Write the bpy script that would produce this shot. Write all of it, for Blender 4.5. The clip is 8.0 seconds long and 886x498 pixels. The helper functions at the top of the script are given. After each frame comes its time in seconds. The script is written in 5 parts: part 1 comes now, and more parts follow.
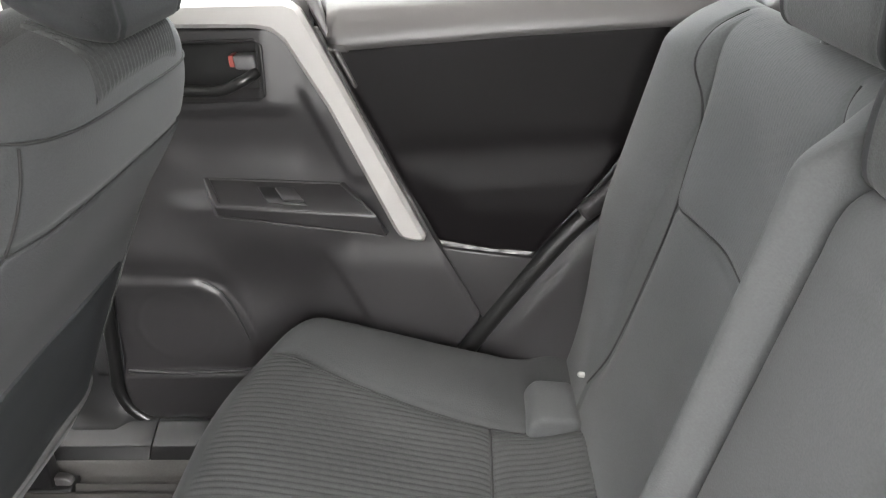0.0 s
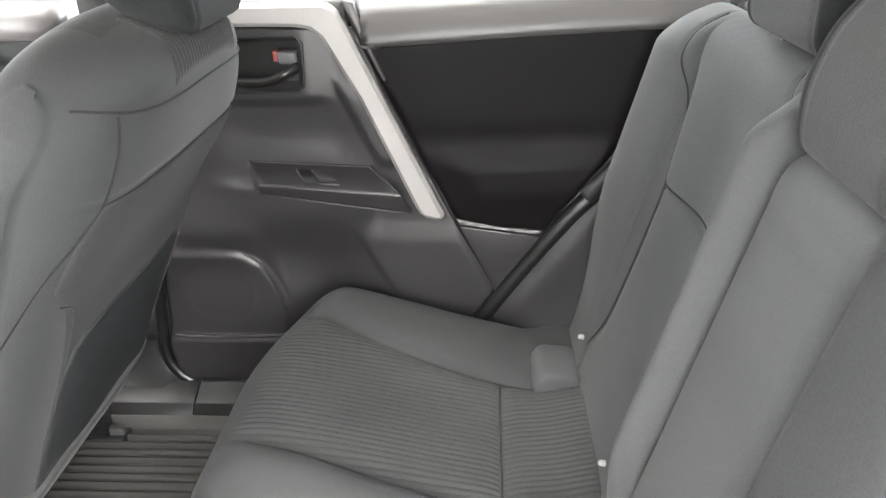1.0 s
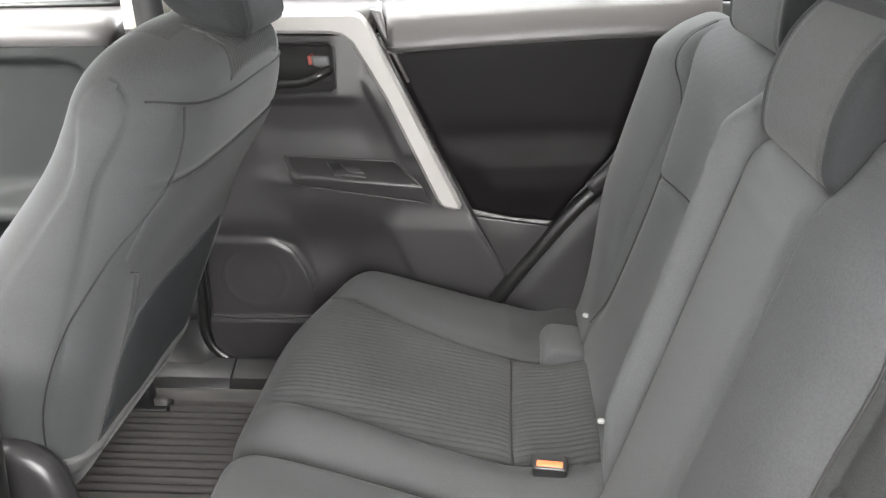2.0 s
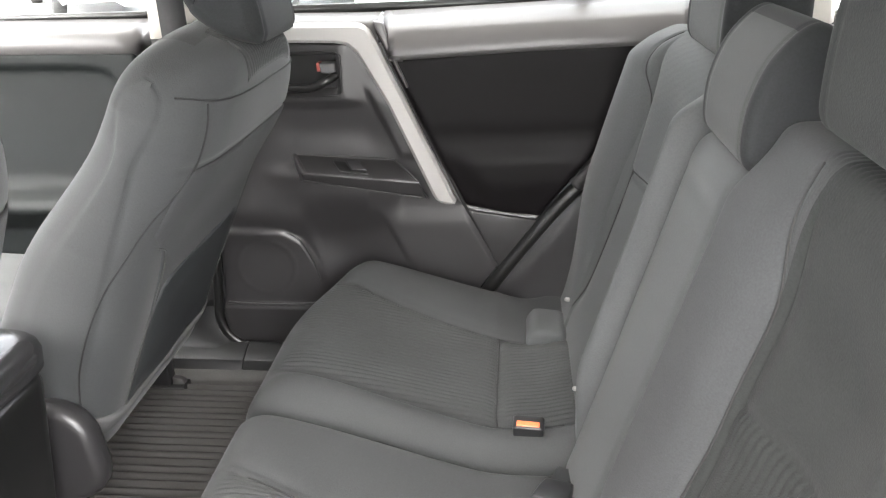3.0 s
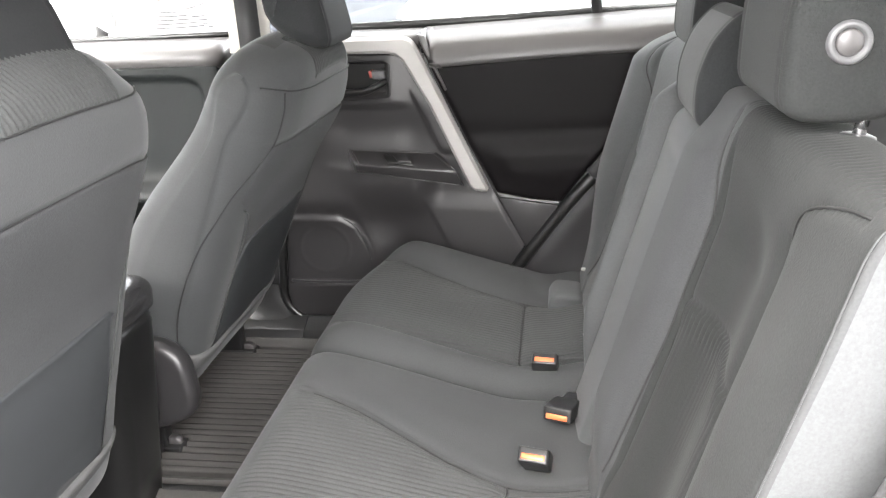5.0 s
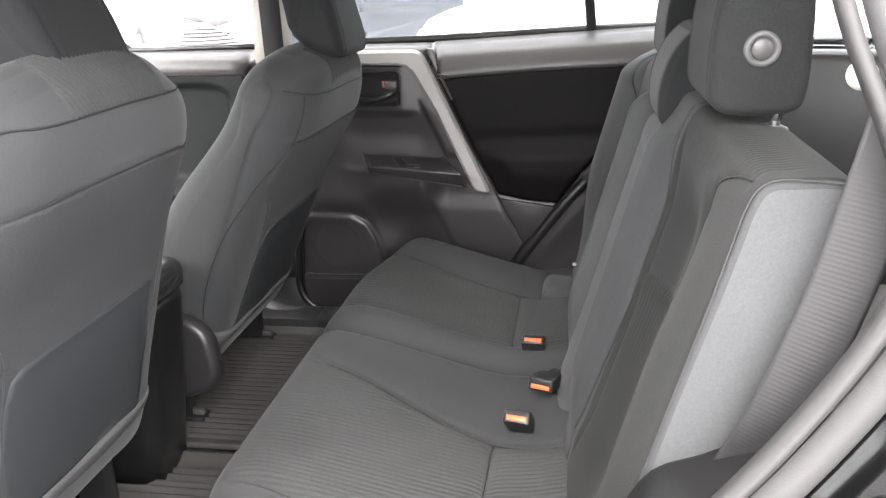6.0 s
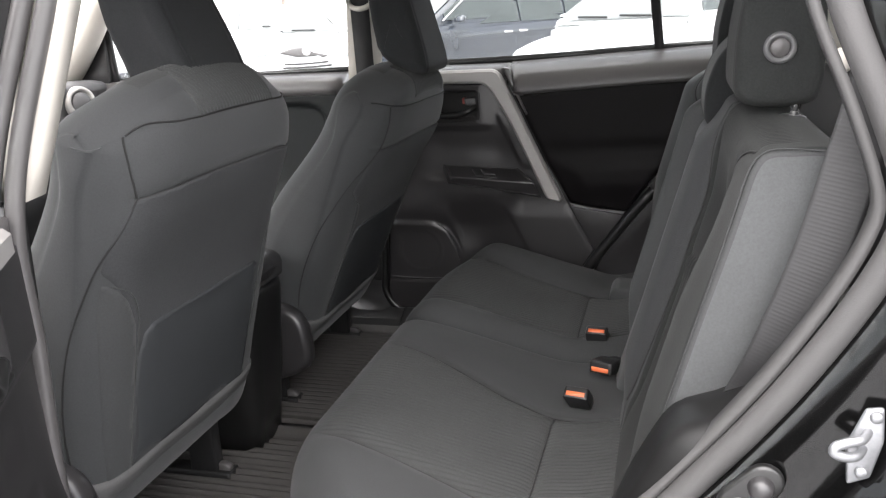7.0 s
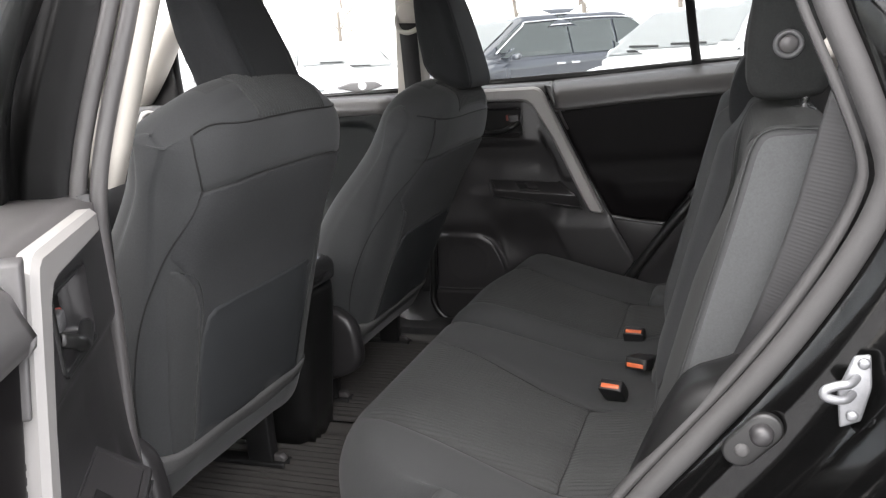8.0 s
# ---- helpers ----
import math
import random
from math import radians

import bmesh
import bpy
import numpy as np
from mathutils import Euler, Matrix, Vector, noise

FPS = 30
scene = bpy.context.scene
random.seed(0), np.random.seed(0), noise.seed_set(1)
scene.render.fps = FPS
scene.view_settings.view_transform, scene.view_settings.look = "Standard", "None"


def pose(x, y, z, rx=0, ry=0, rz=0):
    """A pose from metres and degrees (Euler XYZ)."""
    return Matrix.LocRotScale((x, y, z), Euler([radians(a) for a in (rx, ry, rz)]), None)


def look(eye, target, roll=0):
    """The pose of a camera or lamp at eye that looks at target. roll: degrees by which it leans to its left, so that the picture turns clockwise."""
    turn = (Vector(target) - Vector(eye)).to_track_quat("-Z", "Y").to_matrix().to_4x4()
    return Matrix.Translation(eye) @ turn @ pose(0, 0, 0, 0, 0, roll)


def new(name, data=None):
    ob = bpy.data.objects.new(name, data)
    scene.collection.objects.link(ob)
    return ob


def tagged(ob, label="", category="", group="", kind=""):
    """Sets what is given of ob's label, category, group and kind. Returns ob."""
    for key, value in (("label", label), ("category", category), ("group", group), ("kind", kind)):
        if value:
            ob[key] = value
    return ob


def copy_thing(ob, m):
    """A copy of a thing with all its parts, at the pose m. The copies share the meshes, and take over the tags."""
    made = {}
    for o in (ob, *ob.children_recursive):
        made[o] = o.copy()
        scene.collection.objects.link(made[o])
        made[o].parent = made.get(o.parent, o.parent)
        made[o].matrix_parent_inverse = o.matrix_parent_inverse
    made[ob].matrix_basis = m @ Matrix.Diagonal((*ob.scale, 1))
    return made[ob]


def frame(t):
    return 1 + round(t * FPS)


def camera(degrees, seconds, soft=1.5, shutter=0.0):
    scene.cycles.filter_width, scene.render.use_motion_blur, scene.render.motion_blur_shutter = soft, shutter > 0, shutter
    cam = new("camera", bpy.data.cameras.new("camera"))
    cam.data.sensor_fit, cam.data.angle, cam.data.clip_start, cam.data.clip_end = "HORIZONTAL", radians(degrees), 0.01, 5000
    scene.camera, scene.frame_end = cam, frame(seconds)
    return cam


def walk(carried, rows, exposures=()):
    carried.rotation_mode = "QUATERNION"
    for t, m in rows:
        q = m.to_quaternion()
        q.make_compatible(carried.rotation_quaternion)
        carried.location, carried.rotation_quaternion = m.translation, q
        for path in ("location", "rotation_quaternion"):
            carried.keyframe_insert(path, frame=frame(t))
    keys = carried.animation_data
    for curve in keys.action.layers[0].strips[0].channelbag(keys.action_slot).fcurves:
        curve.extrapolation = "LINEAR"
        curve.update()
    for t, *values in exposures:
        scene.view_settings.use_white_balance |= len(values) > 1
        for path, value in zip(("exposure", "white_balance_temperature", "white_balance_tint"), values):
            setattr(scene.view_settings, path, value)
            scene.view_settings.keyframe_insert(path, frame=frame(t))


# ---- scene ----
# x runs to the back of the car, y to its right-hand side, z up; the car's middle is y = 0
cam = camera(57.0, 8.0, soft=1.25)
PATH = [
    (0, (0.131, -0.414, 1.359), (0.064, 1.396, 0.511), -1.7),
    (0.5, (0.136, -0.498, 1.361), (0.047, 1.318, 0.527), -1.6),
    (1, (0.134, -0.568, 1.37), (0.029, 1.251, 0.546), -1.4),
    (1.5, (0.136, -0.627, 1.375), (0.011, 1.198, 0.566), -1.4),
    (2, (0.141, -0.703, 1.383), (-0.006, 1.125, 0.585), -1.5),
    (3.5, (0.195, -0.913, 1.394), (0.007, 0.933, 0.648), -1.9),
    (4, (0.203, -0.985, 1.393), (-0.017, 0.865, 0.663), -2.9),
    (4.5, (0.213, -1.05, 1.379), (-0.051, 0.803, 0.673), -2.9),
    (6, (0.286, -1.283, 1.372), (-0.039, 0.585, 0.737), -2.1),
    (6.5, (0.323, -1.37, 1.365), (-0.147, 0.48, 0.768), -2.8),
    (7, (0.352, -1.445, 1.348), (-0.187, 0.401, 0.797), -3.3),
    (7.5, (0.381, -1.504, 1.326), (-0.209, 0.337, 0.811), -3.7),
    (8, (0.406, -1.54, 1.308), (-0.263, 0.287, 0.846), -4.4),
]
EXPOSURES = [(0.0, 4.68, 6800, 11), (1.5, 4.80, 6800, 11), (2.0, 4.70, 6800, 11), (3.5, 4.58, 6800, 11), (4.5, 4.66, 6800, 11), (6.0, 3.95, 6750, 14), (7.0, 2.98, 6700, 13), (8.0, 2.64, 6700, 13)]
walk(cam, [(t, look(eye, target, roll)) for t, eye, target, roll in PATH], EXPOSURES)

from mathutils.bvhtree import BVHTree

# ---- light: an overcast winter day ----
world = bpy.data.worlds.new("world")
scene.world = world
world.use_nodes = True
sky = world.node_tree.nodes.new("ShaderNodeTexSky")
sky.sky_type, sky.sun_disc = "NISHITA", False
sky.sun_elevation, sky.sun_rotation = radians(61), radians(180)
sky.air_density, sky.dust_density, sky.ozone_density = 1.0, 1.5, 1.0
cloud = world.node_tree.nodes.new("ShaderNodeHueSaturation")  # cloud cover greys the sky
cloud.inputs["Saturation"].default_value, cloud.inputs["Value"].default_value = 0.22, 1.25
world.node_tree.links.new(sky.outputs[0], cloud.inputs["Color"])
world.node_tree.links.new(cloud.outputs[0], world.node_tree.nodes["Background"].inputs[0])
world.node_tree.nodes["Background"].inputs[1].default_value = 0.115
sun = new("sun", bpy.data.lights.new("sun", "SUN"))
sun.data.energy, sun.data.angle, sun.data.color = 1.5, radians(110), (1.0, 0.985, 0.965)
sun.matrix_world = look((-0.6, -3.2, 6.0), (0, 0, 0))


# ---- materials ----
def material(name, base, rough=0.6, metal=0.0, vary=0.15, scale=6.0, grain=400.0, bump=0.15, depth=0.001, coat=0.0, spec=0.5, knit=0.0, sheen=0.0):
    """A surface with colour changes at two scales and a fine relief."""
    m = bpy.data.materials.new(name)
    m.use_nodes = True
    nt = m.node_tree
    b = nt.nodes["Principled BSDF"]
    b.inputs["Roughness"].default_value = rough
    b.inputs["Metallic"].default_value = metal
    b.inputs["Coat Weight"].default_value = coat
    b.inputs["Coat Roughness"].default_value = 0.05
    b.inputs["Specular IOR Level"].default_value = spec
    b.inputs["Sheen Weight"].default_value = sheen
    b.inputs["Sheen Roughness"].default_value = 0.5
    tc = nt.nodes.new("ShaderNodeTexCoord")
    big = nt.nodes.new("ShaderNodeTexNoise")
    big.inputs["Scale"].default_value, big.inputs["Detail"].default_value = scale, 6
    fine = nt.nodes.new("ShaderNodeTexNoise")
    fine.inputs["Scale"].default_value, fine.inputs["Detail"].default_value = grain, 3
    for n in (big, fine):
        nt.links.new(tc.outputs["Object"], n.inputs["Vector"])
    add = nt.nodes.new("ShaderNodeMath")
    add.operation = "ADD"
    nt.links.new(big.outputs["Fac"], add.inputs[0])
    nt.links.new(fine.outputs["Fac"], add.inputs[1])
    mr = nt.nodes.new("ShaderNodeMapRange")
    mr.inputs["From Min"].default_value, mr.inputs["From Max"].default_value = 0.6, 1.4
    mr.inputs["To Min"].default_value, mr.inputs["To Max"].default_value = 1 - vary, 1 + vary
    nt.links.new(add.outputs[0], mr.inputs["Value"])
    mul = nt.nodes.new("ShaderNodeVectorMath")
    mul.operation = "SCALE"
    mul.inputs[0].default_value = base
    nt.links.new(mr.outputs[0], mul.inputs["Scale"])
    nt.links.new(mul.outputs[0], b.inputs["Base Color"])
    rr = nt.nodes.new("ShaderNodeMapRange")
    rr.inputs["To Min"].default_value, rr.inputs["To Max"].default_value = max(0.02, rough - 0.08), min(1, rough + 0.08)
    nt.links.new(big.outputs["Fac"], rr.inputs["Value"])
    nt.links.new(rr.outputs[0], b.inputs["Roughness"])
    if bump:
        bp = nt.nodes.new("ShaderNodeBump")
        bp.inputs["Strength"].default_value, bp.inputs["Distance"].default_value = bump, depth
        height = fine.outputs["Fac"]
        if knit:
            cells = nt.nodes.new("ShaderNodeTexVoronoi")
            cells.inputs["Scale"].default_value = knit
            nt.links.new(tc.outputs["Object"], cells.inputs["Vector"])
            ad = nt.nodes.new("ShaderNodeMath")
            ad.operation = "SUBTRACT"
            nt.links.new(fine.outputs["Fac"], ad.inputs[0])
            nt.links.new(cells.outputs["Distance"], ad.inputs[1])
            height = ad.outputs[0]
        nt.links.new(height, bp.inputs["Height"])
        nt.links.new(bp.outputs[0], b.inputs["Normal"])
    return m


FABRIC = material("seat_fabric", (0.032, 0.0334, 0.0331), 0.85, grain=420, vary=0.34, bump=0.35, depth=0.0006, knit=520, sheen=0.06, spec=0.25)
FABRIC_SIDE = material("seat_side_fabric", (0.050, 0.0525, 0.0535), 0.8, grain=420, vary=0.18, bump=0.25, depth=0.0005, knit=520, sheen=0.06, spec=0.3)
FABRIC_SEAT = material("front_seat_fabric", (0.029, 0.0306, 0.0316), 0.8, grain=420, vary=0.18, bump=0.25, depth=0.0005, knit=520, sheen=0.10, spec=0.3)
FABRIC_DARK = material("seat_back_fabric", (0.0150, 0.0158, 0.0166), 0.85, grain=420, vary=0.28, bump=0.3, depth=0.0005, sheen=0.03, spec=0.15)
FABRIC_LOWER = material("seat_lower_back_fabric", (0.031, 0.0323, 0.0336), 0.85, grain=420, vary=0.28, bump=0.3, depth=0.0005, knit=520, sheen=0.04, spec=0.2)
# left bench cloth, base darkened to stand in for the dim cabin
FABRIC_RIB_SHADED = material("ribbed_cloth_shaded", (0.0175, 0.0186, 0.0182), 0.88, grain=420, vary=0.3, bump=0.35, depth=0.0006, knit=520, sheen=0.03, spec=0.12)
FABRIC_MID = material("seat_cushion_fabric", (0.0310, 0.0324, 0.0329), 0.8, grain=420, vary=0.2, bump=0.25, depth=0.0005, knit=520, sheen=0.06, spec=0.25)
POCKET = material("seat_pocket_vinyl", (0.033, 0.0352, 0.0372), 0.6, grain=700, vary=0.12, bump=0.2, depth=0.0006, spec=0.25)
HEM = material("seat_hem_carpet", (0.075, 0.075, 0.075), 0.95, grain=500, vary=0.2, bump=0.5, depth=0.001, spec=0.15)
THREAD = material("seam_thread", (0.006, 0.006, 0.006), 0.8, bump=0)
PLASTIC = material("door_plastic", (0.0215, 0.0205, 0.0213), 0.36, grain=1100, vary=0.08, bump=0.25, depth=0.0004)
BLACK = material("gloss_black", (0.009, 0.009, 0.009), 0.3, grain=900, vary=0.08, bump=0.1, depth=0.0003)
LID = material("lid_vinyl", (0.026, 0.0255, 0.0265), 0.18, grain=700, vary=0.1, bump=0.12, depth=0.0003)
BLACKOUT = material("pillar_film", (0.006, 0.006, 0.006), 0.45, grain=500, vary=0.2, bump=0.1, depth=0.0003, spec=0.25)
PLASTIC_DARK = material("dark_plastic", (0.012, 0.012, 0.0125), 0.38, grain=900, vary=0.08, bump=0.2, depth=0.0004)
PAD = material("door_pad_vinyl", (0.0044, 0.0037, 0.0041), 0.55, grain=800, vary=0.12, bump=0.3, depth=0.0006, spec=0.12)
FRONT_PAD = material("front_door_vinyl", (0.0095, 0.0112, 0.0114), 0.6, grain=800, vary=0.1, bump=0.25, depth=0.0005, spec=0.22)
SILL_TRIM = material("belt_trim_plastic", (0.062, 0.059, 0.059), 0.40, grain=1000, vary=0.06, bump=0.2, depth=0.0004)
SILVER = material("satin_silver", (0.33, 0.32, 0.31), 0.46, metal=0.35, grain=1500, vary=0.04, bump=0.05, depth=0.0002)
BEIGE = material("pillar_trim", (0.44, 0.415, 0.375), 0.7, grain=900, vary=0.05, bump=0.15, depth=0.0004)
LINER = material("headliner_cloth", (0.52, 0.50, 0.46), 0.95, grain=900, vary=0.06, bump=0.3, depth=0.0006)
RUBBER = material("door_seal_rubber", (0.007, 0.007, 0.007), 0.33, grain=600, vary=0.12, bump=0.12, depth=0.0004)
SEAL_GREY = material("flocked_seal", (0.039, 0.038, 0.038), 0.75, grain=700, vary=0.1, bump=0.3, depth=0.0006)
PAINT = material("black_paint", (0.004, 0.004, 0.004), 0.12, grain=60, vary=0.3, bump=0.02, depth=0.0003, coat=0.6, spec=0.35)
CHROME = material("chrome", (0.75, 0.75, 0.76), 0.14, metal=1.0, vary=0.05, bump=0)
ZINC = material("zinc_plate", (0.26, 0.265, 0.275), 0.45, metal=0.8, vary=0.12, scale=40, grain=300, bump=0.1, depth=0.0003)
ORANGE = material("buckle_orange", (0.60, 0.13, 0.045), 0.4, grain=500, vary=0.06, bump=0.03, depth=0.0002)
MAT_RUBBER = material("floor_mat_rubber", (0.050, 0.0475, 0.045), 0.5, grain=300, vary=0.25, scale=9, bump=0.2, depth=0.0008)
CARPET = material("floor_carpet", (0.07, 0.07, 0.07), 0.95, grain=350, vary=0.3, bump=0.6, depth=0.002)
WEBBING = material("belt_webbing", (0.0115, 0.0115, 0.0122), 0.6, grain=700, vary=0.08, bump=0.1, depth=0.0003)
WHITE_BUTTON = material("ivory_plastic", (0.28, 0.28, 0.27), 0.4, vary=0.03, bump=0)
GREY_BUTTON = material("grey_plastic", (0.07, 0.07, 0.072), 0.45, grain=900, vary=0.06, bump=0.1, depth=0.0003)
RED_MARK = material("red_mark", (0.22, 0.04, 0.03), 0.5, vary=0.03, bump=0)
SCUFF = material("sill_plastic", (0.013, 0.013, 0.0135), 0.32, grain=900, vary=0.12, bump=0.25, depth=0.0004)
DASH = material("dash_vinyl", (0.05, 0.05, 0.052), 0.6, grain=600, vary=0.1, bump=0.3, depth=0.0006)
CAR_WHITE = material("white_car_paint", (0.50, 0.51, 0.515), 0.25, vary=0.04, scale=1.5, bump=0, coat=1.0)
CAR_DARK = material("dark_car_paint", (0.022, 0.026, 0.034), 0.25, vary=0.2, scale=1.5, bump=0, coat=1.0)
SCREEN = material("misted_windscreen", (0.34, 0.355, 0.355), 0.15, vary=0.08, scale=1.2, bump=0, spec=0.2)
CAR_GLASS = material("car_window_tint", (0.12, 0.135, 0.135), 0.10, vary=0.1, scale=1.2, bump=0, spec=0.5)
TYRE = material("tyre_rubber", (0.02, 0.02, 0.02), 0.8, vary=0.2, bump=0.2)
ASPHALT = material("wet_asphalt_slush", (0.34, 0.34, 0.34), 0.6, vary=0.5, scale=0.8, grain=40, bump=0.4, depth=0.01)
SNOW = material("old_snow", (0.72, 0.73, 0.75), 0.8, vary=0.15, scale=1.0, grain=20, bump=0.4, depth=0.03)
BARK = material("bark", (0.16, 0.14, 0.12), 0.9, vary=0.3, scale=4, grain=60, bump=0.5, depth=0.02)


def window_glass(name, tint, rough=0.0):
    m = bpy.data.materials.new(name)
    m.use_nodes = True
    b = m.node_tree.nodes["Principled BSDF"]
    b.inputs["Base Color"].default_value = (*tint, 1)
    b.inputs["Transmission Weight"].default_value = 1.0
    b.inputs["Roughness"].default_value = rough
    b.inputs["IOR"].default_value = 1.45
    return m


GLASS = window_glass("window_glass", (0.93, 0.95, 0.94))
GLASS_TINT = window_glass("privacy_glass", (0.72, 0.75, 0.74))


# ---- mesh helpers ----
def part(name, bm, mat, parent=None, label="", smooth=True, normals=True):
    """Links a bmesh as one mesh object, as a part of its parent."""
    if normals:
        bmesh.ops.recalc_face_normals(bm, faces=bm.faces)
    me = bpy.data.meshes.new(name)
    bm.to_mesh(me)
    bm.free()
    for m in mat if isinstance(mat, (list, tuple)) else [mat]:
        me.materials.append(m)
    for p in me.polygons:
        p.use_smooth = smooth
    ob = new(name, me)
    if parent:
        ob.parent = parent
        if parent.parent is None:
            ob.matrix_parent_inverse = parent.matrix_basis.inverted()
    if label:
        ob["label"] = label
    return ob


def sharp(ob, degrees=35):
    """Keeps edges steeper than this sharp in a smooth mesh."""
    ob.data.set_sharp_from_angle(angle=radians(degrees))
    return ob


def thing(name, at=(0, 0, 0), label="", category="", group="", kind=""):
    ob = new(name)
    ob.matrix_basis = Matrix.Translation(at)
    ob.empty_display_size = 0.05
    return tagged(ob, label, category, group, kind)


def rings(bm, loops, closed=True, caps=True):
    """Skins loops of equal length with quads."""
    rows = [[bm.verts.new(p) for p in loop] for loop in loops]
    n = len(rows[0])
    for a, b in zip(rows, rows[1:]):
        for i in range(n if closed else n - 1):
            j = (i + 1) % n
            bm.faces.new((a[i], a[j], b[j], b[i]))
    if caps and closed:
        for row, flip in ((rows[0], 1), (rows[-1], -1)):
            if n < 9:
                bm.faces.new(row[::flip])
                continue
            mid = sum((v.co for v in row), Vector()) / n
            c = bm.verts.new(mid)
            inner = [bm.verts.new(v.co.lerp(mid, 0.08)) for v in row]
            for i in range(n):
                j = (i + 1) % n
                bm.faces.new((inner[i], row[i], row[j], inner[j])[::flip])
                bm.faces.new((c, inner[i], inner[j])[::flip])
    return rows


def resample(points, n, closed=False):
    """n points at even steps along a smooth curve through the points."""
    p = np.array(points, float)
    k = len(p)
    dense = []
    for i in range(k if closed else k - 1):
        a, b, c, d = (p[(i + o) % k] if closed else p[min(max(i + o, 0), k - 1)] for o in (-1, 0, 1, 2))
        for u in np.linspace(0, 1, 16, endpoint=False):
            dense.append(0.5 * (2 * b + (c - a) * u + (2 * a - 5 * b + 4 * c - d) * u * u + (3 * b - a - 3 * c + d) * u ** 3))
    dense.append(p[0] if closed else p[-1])
    dense = np.array(dense)
    s = np.r_[0, np.cumsum(np.linalg.norm(np.diff(dense, axis=0), axis=1))]
    at = np.linspace(0, s[-1], n, endpoint=not closed)
    return np.stack([np.interp(at, s, dense[:, c]) for c in range(p.shape[1])], 1)


def near(px, py, line):
    """Distance of each (px, py) to a polyline in that plane."""
    best = np.full(np.shape(px), 9.0)
    for (ax, ay), (bx, by) in zip(line, line[1:]):
        dx, dy = bx - ax, by - ay
        u = np.clip(((px - ax) * dx + (py - ay) * dy) / (dx * dx + dy * dy + 1e-12), 0, 1)
        best = np.minimum(best, np.hypot(px - ax - u * dx, py - ay - u * dy))
    return best


def groove(d, deep=0.0035, wide=0.005):
    return -deep * np.exp(-(d / wide) ** 2)


def step(x, a, b):
    u = np.clip((x - a) / (b - a), 0, 1)
    return u * u * (3 - 2 * u)


def bump_at(x, centre, wide):
    return np.exp(-((x - centre) / wide) ** 2)


def solid(outline, ys, place, inset, off=None, zones=None, n=120, dome=0.0, spine=None):
    """A body made of one closed outline (a, b), carried across v in ys: inset(v) shrinks it, off(a, b, v) pushes it along its
    normal, place(a, b, v) gives the point. zones(a, b, v) picks a material slot for each face."""
    o = resample(outline, n, closed=True)
    t = np.roll(o, -1, 0) - np.roll(o, 1, 0)
    nrm = np.stack([t[:, 1], -t[:, 0]], 1) / np.linalg.norm(t, axis=1)[:, None]
    area = np.sum(o[:, 0] * np.roll(o[:, 1], -1) - o[:, 1] * np.roll(o[:, 0], -1))
    if area < 0:
        nrm = -nrm
    mid = o.mean(0)
    bm = bmesh.new()
    loops, keys, rims = [], [], []
    for v in ys:
        i = inset(v)
        e = off(o[:, 0], o[:, 1], v) if off else 0.0
        p = o + nrm * (e - i)[:, None] if np.ndim(e) else o + nrm * (e - i)
        p = np.where(np.sum((p - mid) * (o - mid), 1)[:, None] > 0, p, mid)
        rims.append(p)
        x, y, z = place(p[:, 0], p[:, 1], v)
        loops.append(np.stack(np.broadcast_arrays(x, y, z), 1))
        keys.append(v)
    if dome:  # both end faces swell outwards
        for end, way in ((0, -1.0), (-1, 1.0)):
            p, v = rims[end], keys[end]
            for l in (0.12, 0.28, 0.48, 0.70, 0.88, 1.0):
                x, y, z = place(p[:, 0] * (1 - l) + spine(p[:, 1]) * l, p[:, 1], v)
                ring = np.stack(np.broadcast_arrays(x, y + way * dome * math.sqrt(1 - (1 - l) ** 2), z), 1)
                if end:
                    loops.append(ring)
                    keys.append(v)
                else:
                    loops.insert(0, ring)
                    keys.insert(0, v)
    rows = rings(bm, loops, True, not dome)
    if zones:
        bm.faces.ensure_lookup_table()
        k = 0
        oa = (o + np.roll(o, -1, 0)) / 2
        for va, vb in zip(keys, keys[1:]):
            z = zones(oa[:, 0], oa[:, 1], (va + vb) / 2)
            for i in range(n):
                bm.faces[k].material_index = int(z[i])
                k += 1
    return bm


def spread(a, b, n, r, m=6):
    """Steps from a to b with m fine ones in the rounding r at each end."""
    c = r * (1 - np.cos(np.linspace(0, math.pi / 2, m)))
    return np.concatenate([a + c, np.linspace(a + r, b - r, n)[1:-1], (b - c)[::-1]])


def rounded(a, b, r):
    """The inset that rounds both ends of a body from a to b with radius r."""
    def f(v):
        d = min(v - a, b - v)
        return 0.0 if d >= r else r - math.sqrt(max(0.0, r * r - (r - d) ** 2))
    return f


def prism(poly, a, b, bevel=0.003, axis="y", seg=2):
    """A polygon (u, v) given depth from a to b along an axis, with rounded edges."""
    bm = bmesh.new()
    put = {"y": lambda u, v, w: (u, w, v), "x": lambda u, v, w: (w, u, v), "z": lambda u, v, w: (u, v, w)}[axis]
    rows = [[bm.verts.new(put(u, v, w)) for u, v in poly] for w in (a, b)]
    n = len(poly)
    for i in range(n):
        j = (i + 1) % n
        bm.faces.new((rows[0][i], rows[0][j], rows[1][j], rows[1][i]))
    bm.faces.new(rows[0])
    bm.faces.new(rows[1][::-1])
    bmesh.ops.recalc_face_normals(bm, faces=bm.faces)
    if bevel:
        bmesh.ops.bevel(bm, geom=bm.edges[:], offset=bevel, segments=seg, profile=0.5, affect="EDGES", clamp_overlap=True)
    return bm


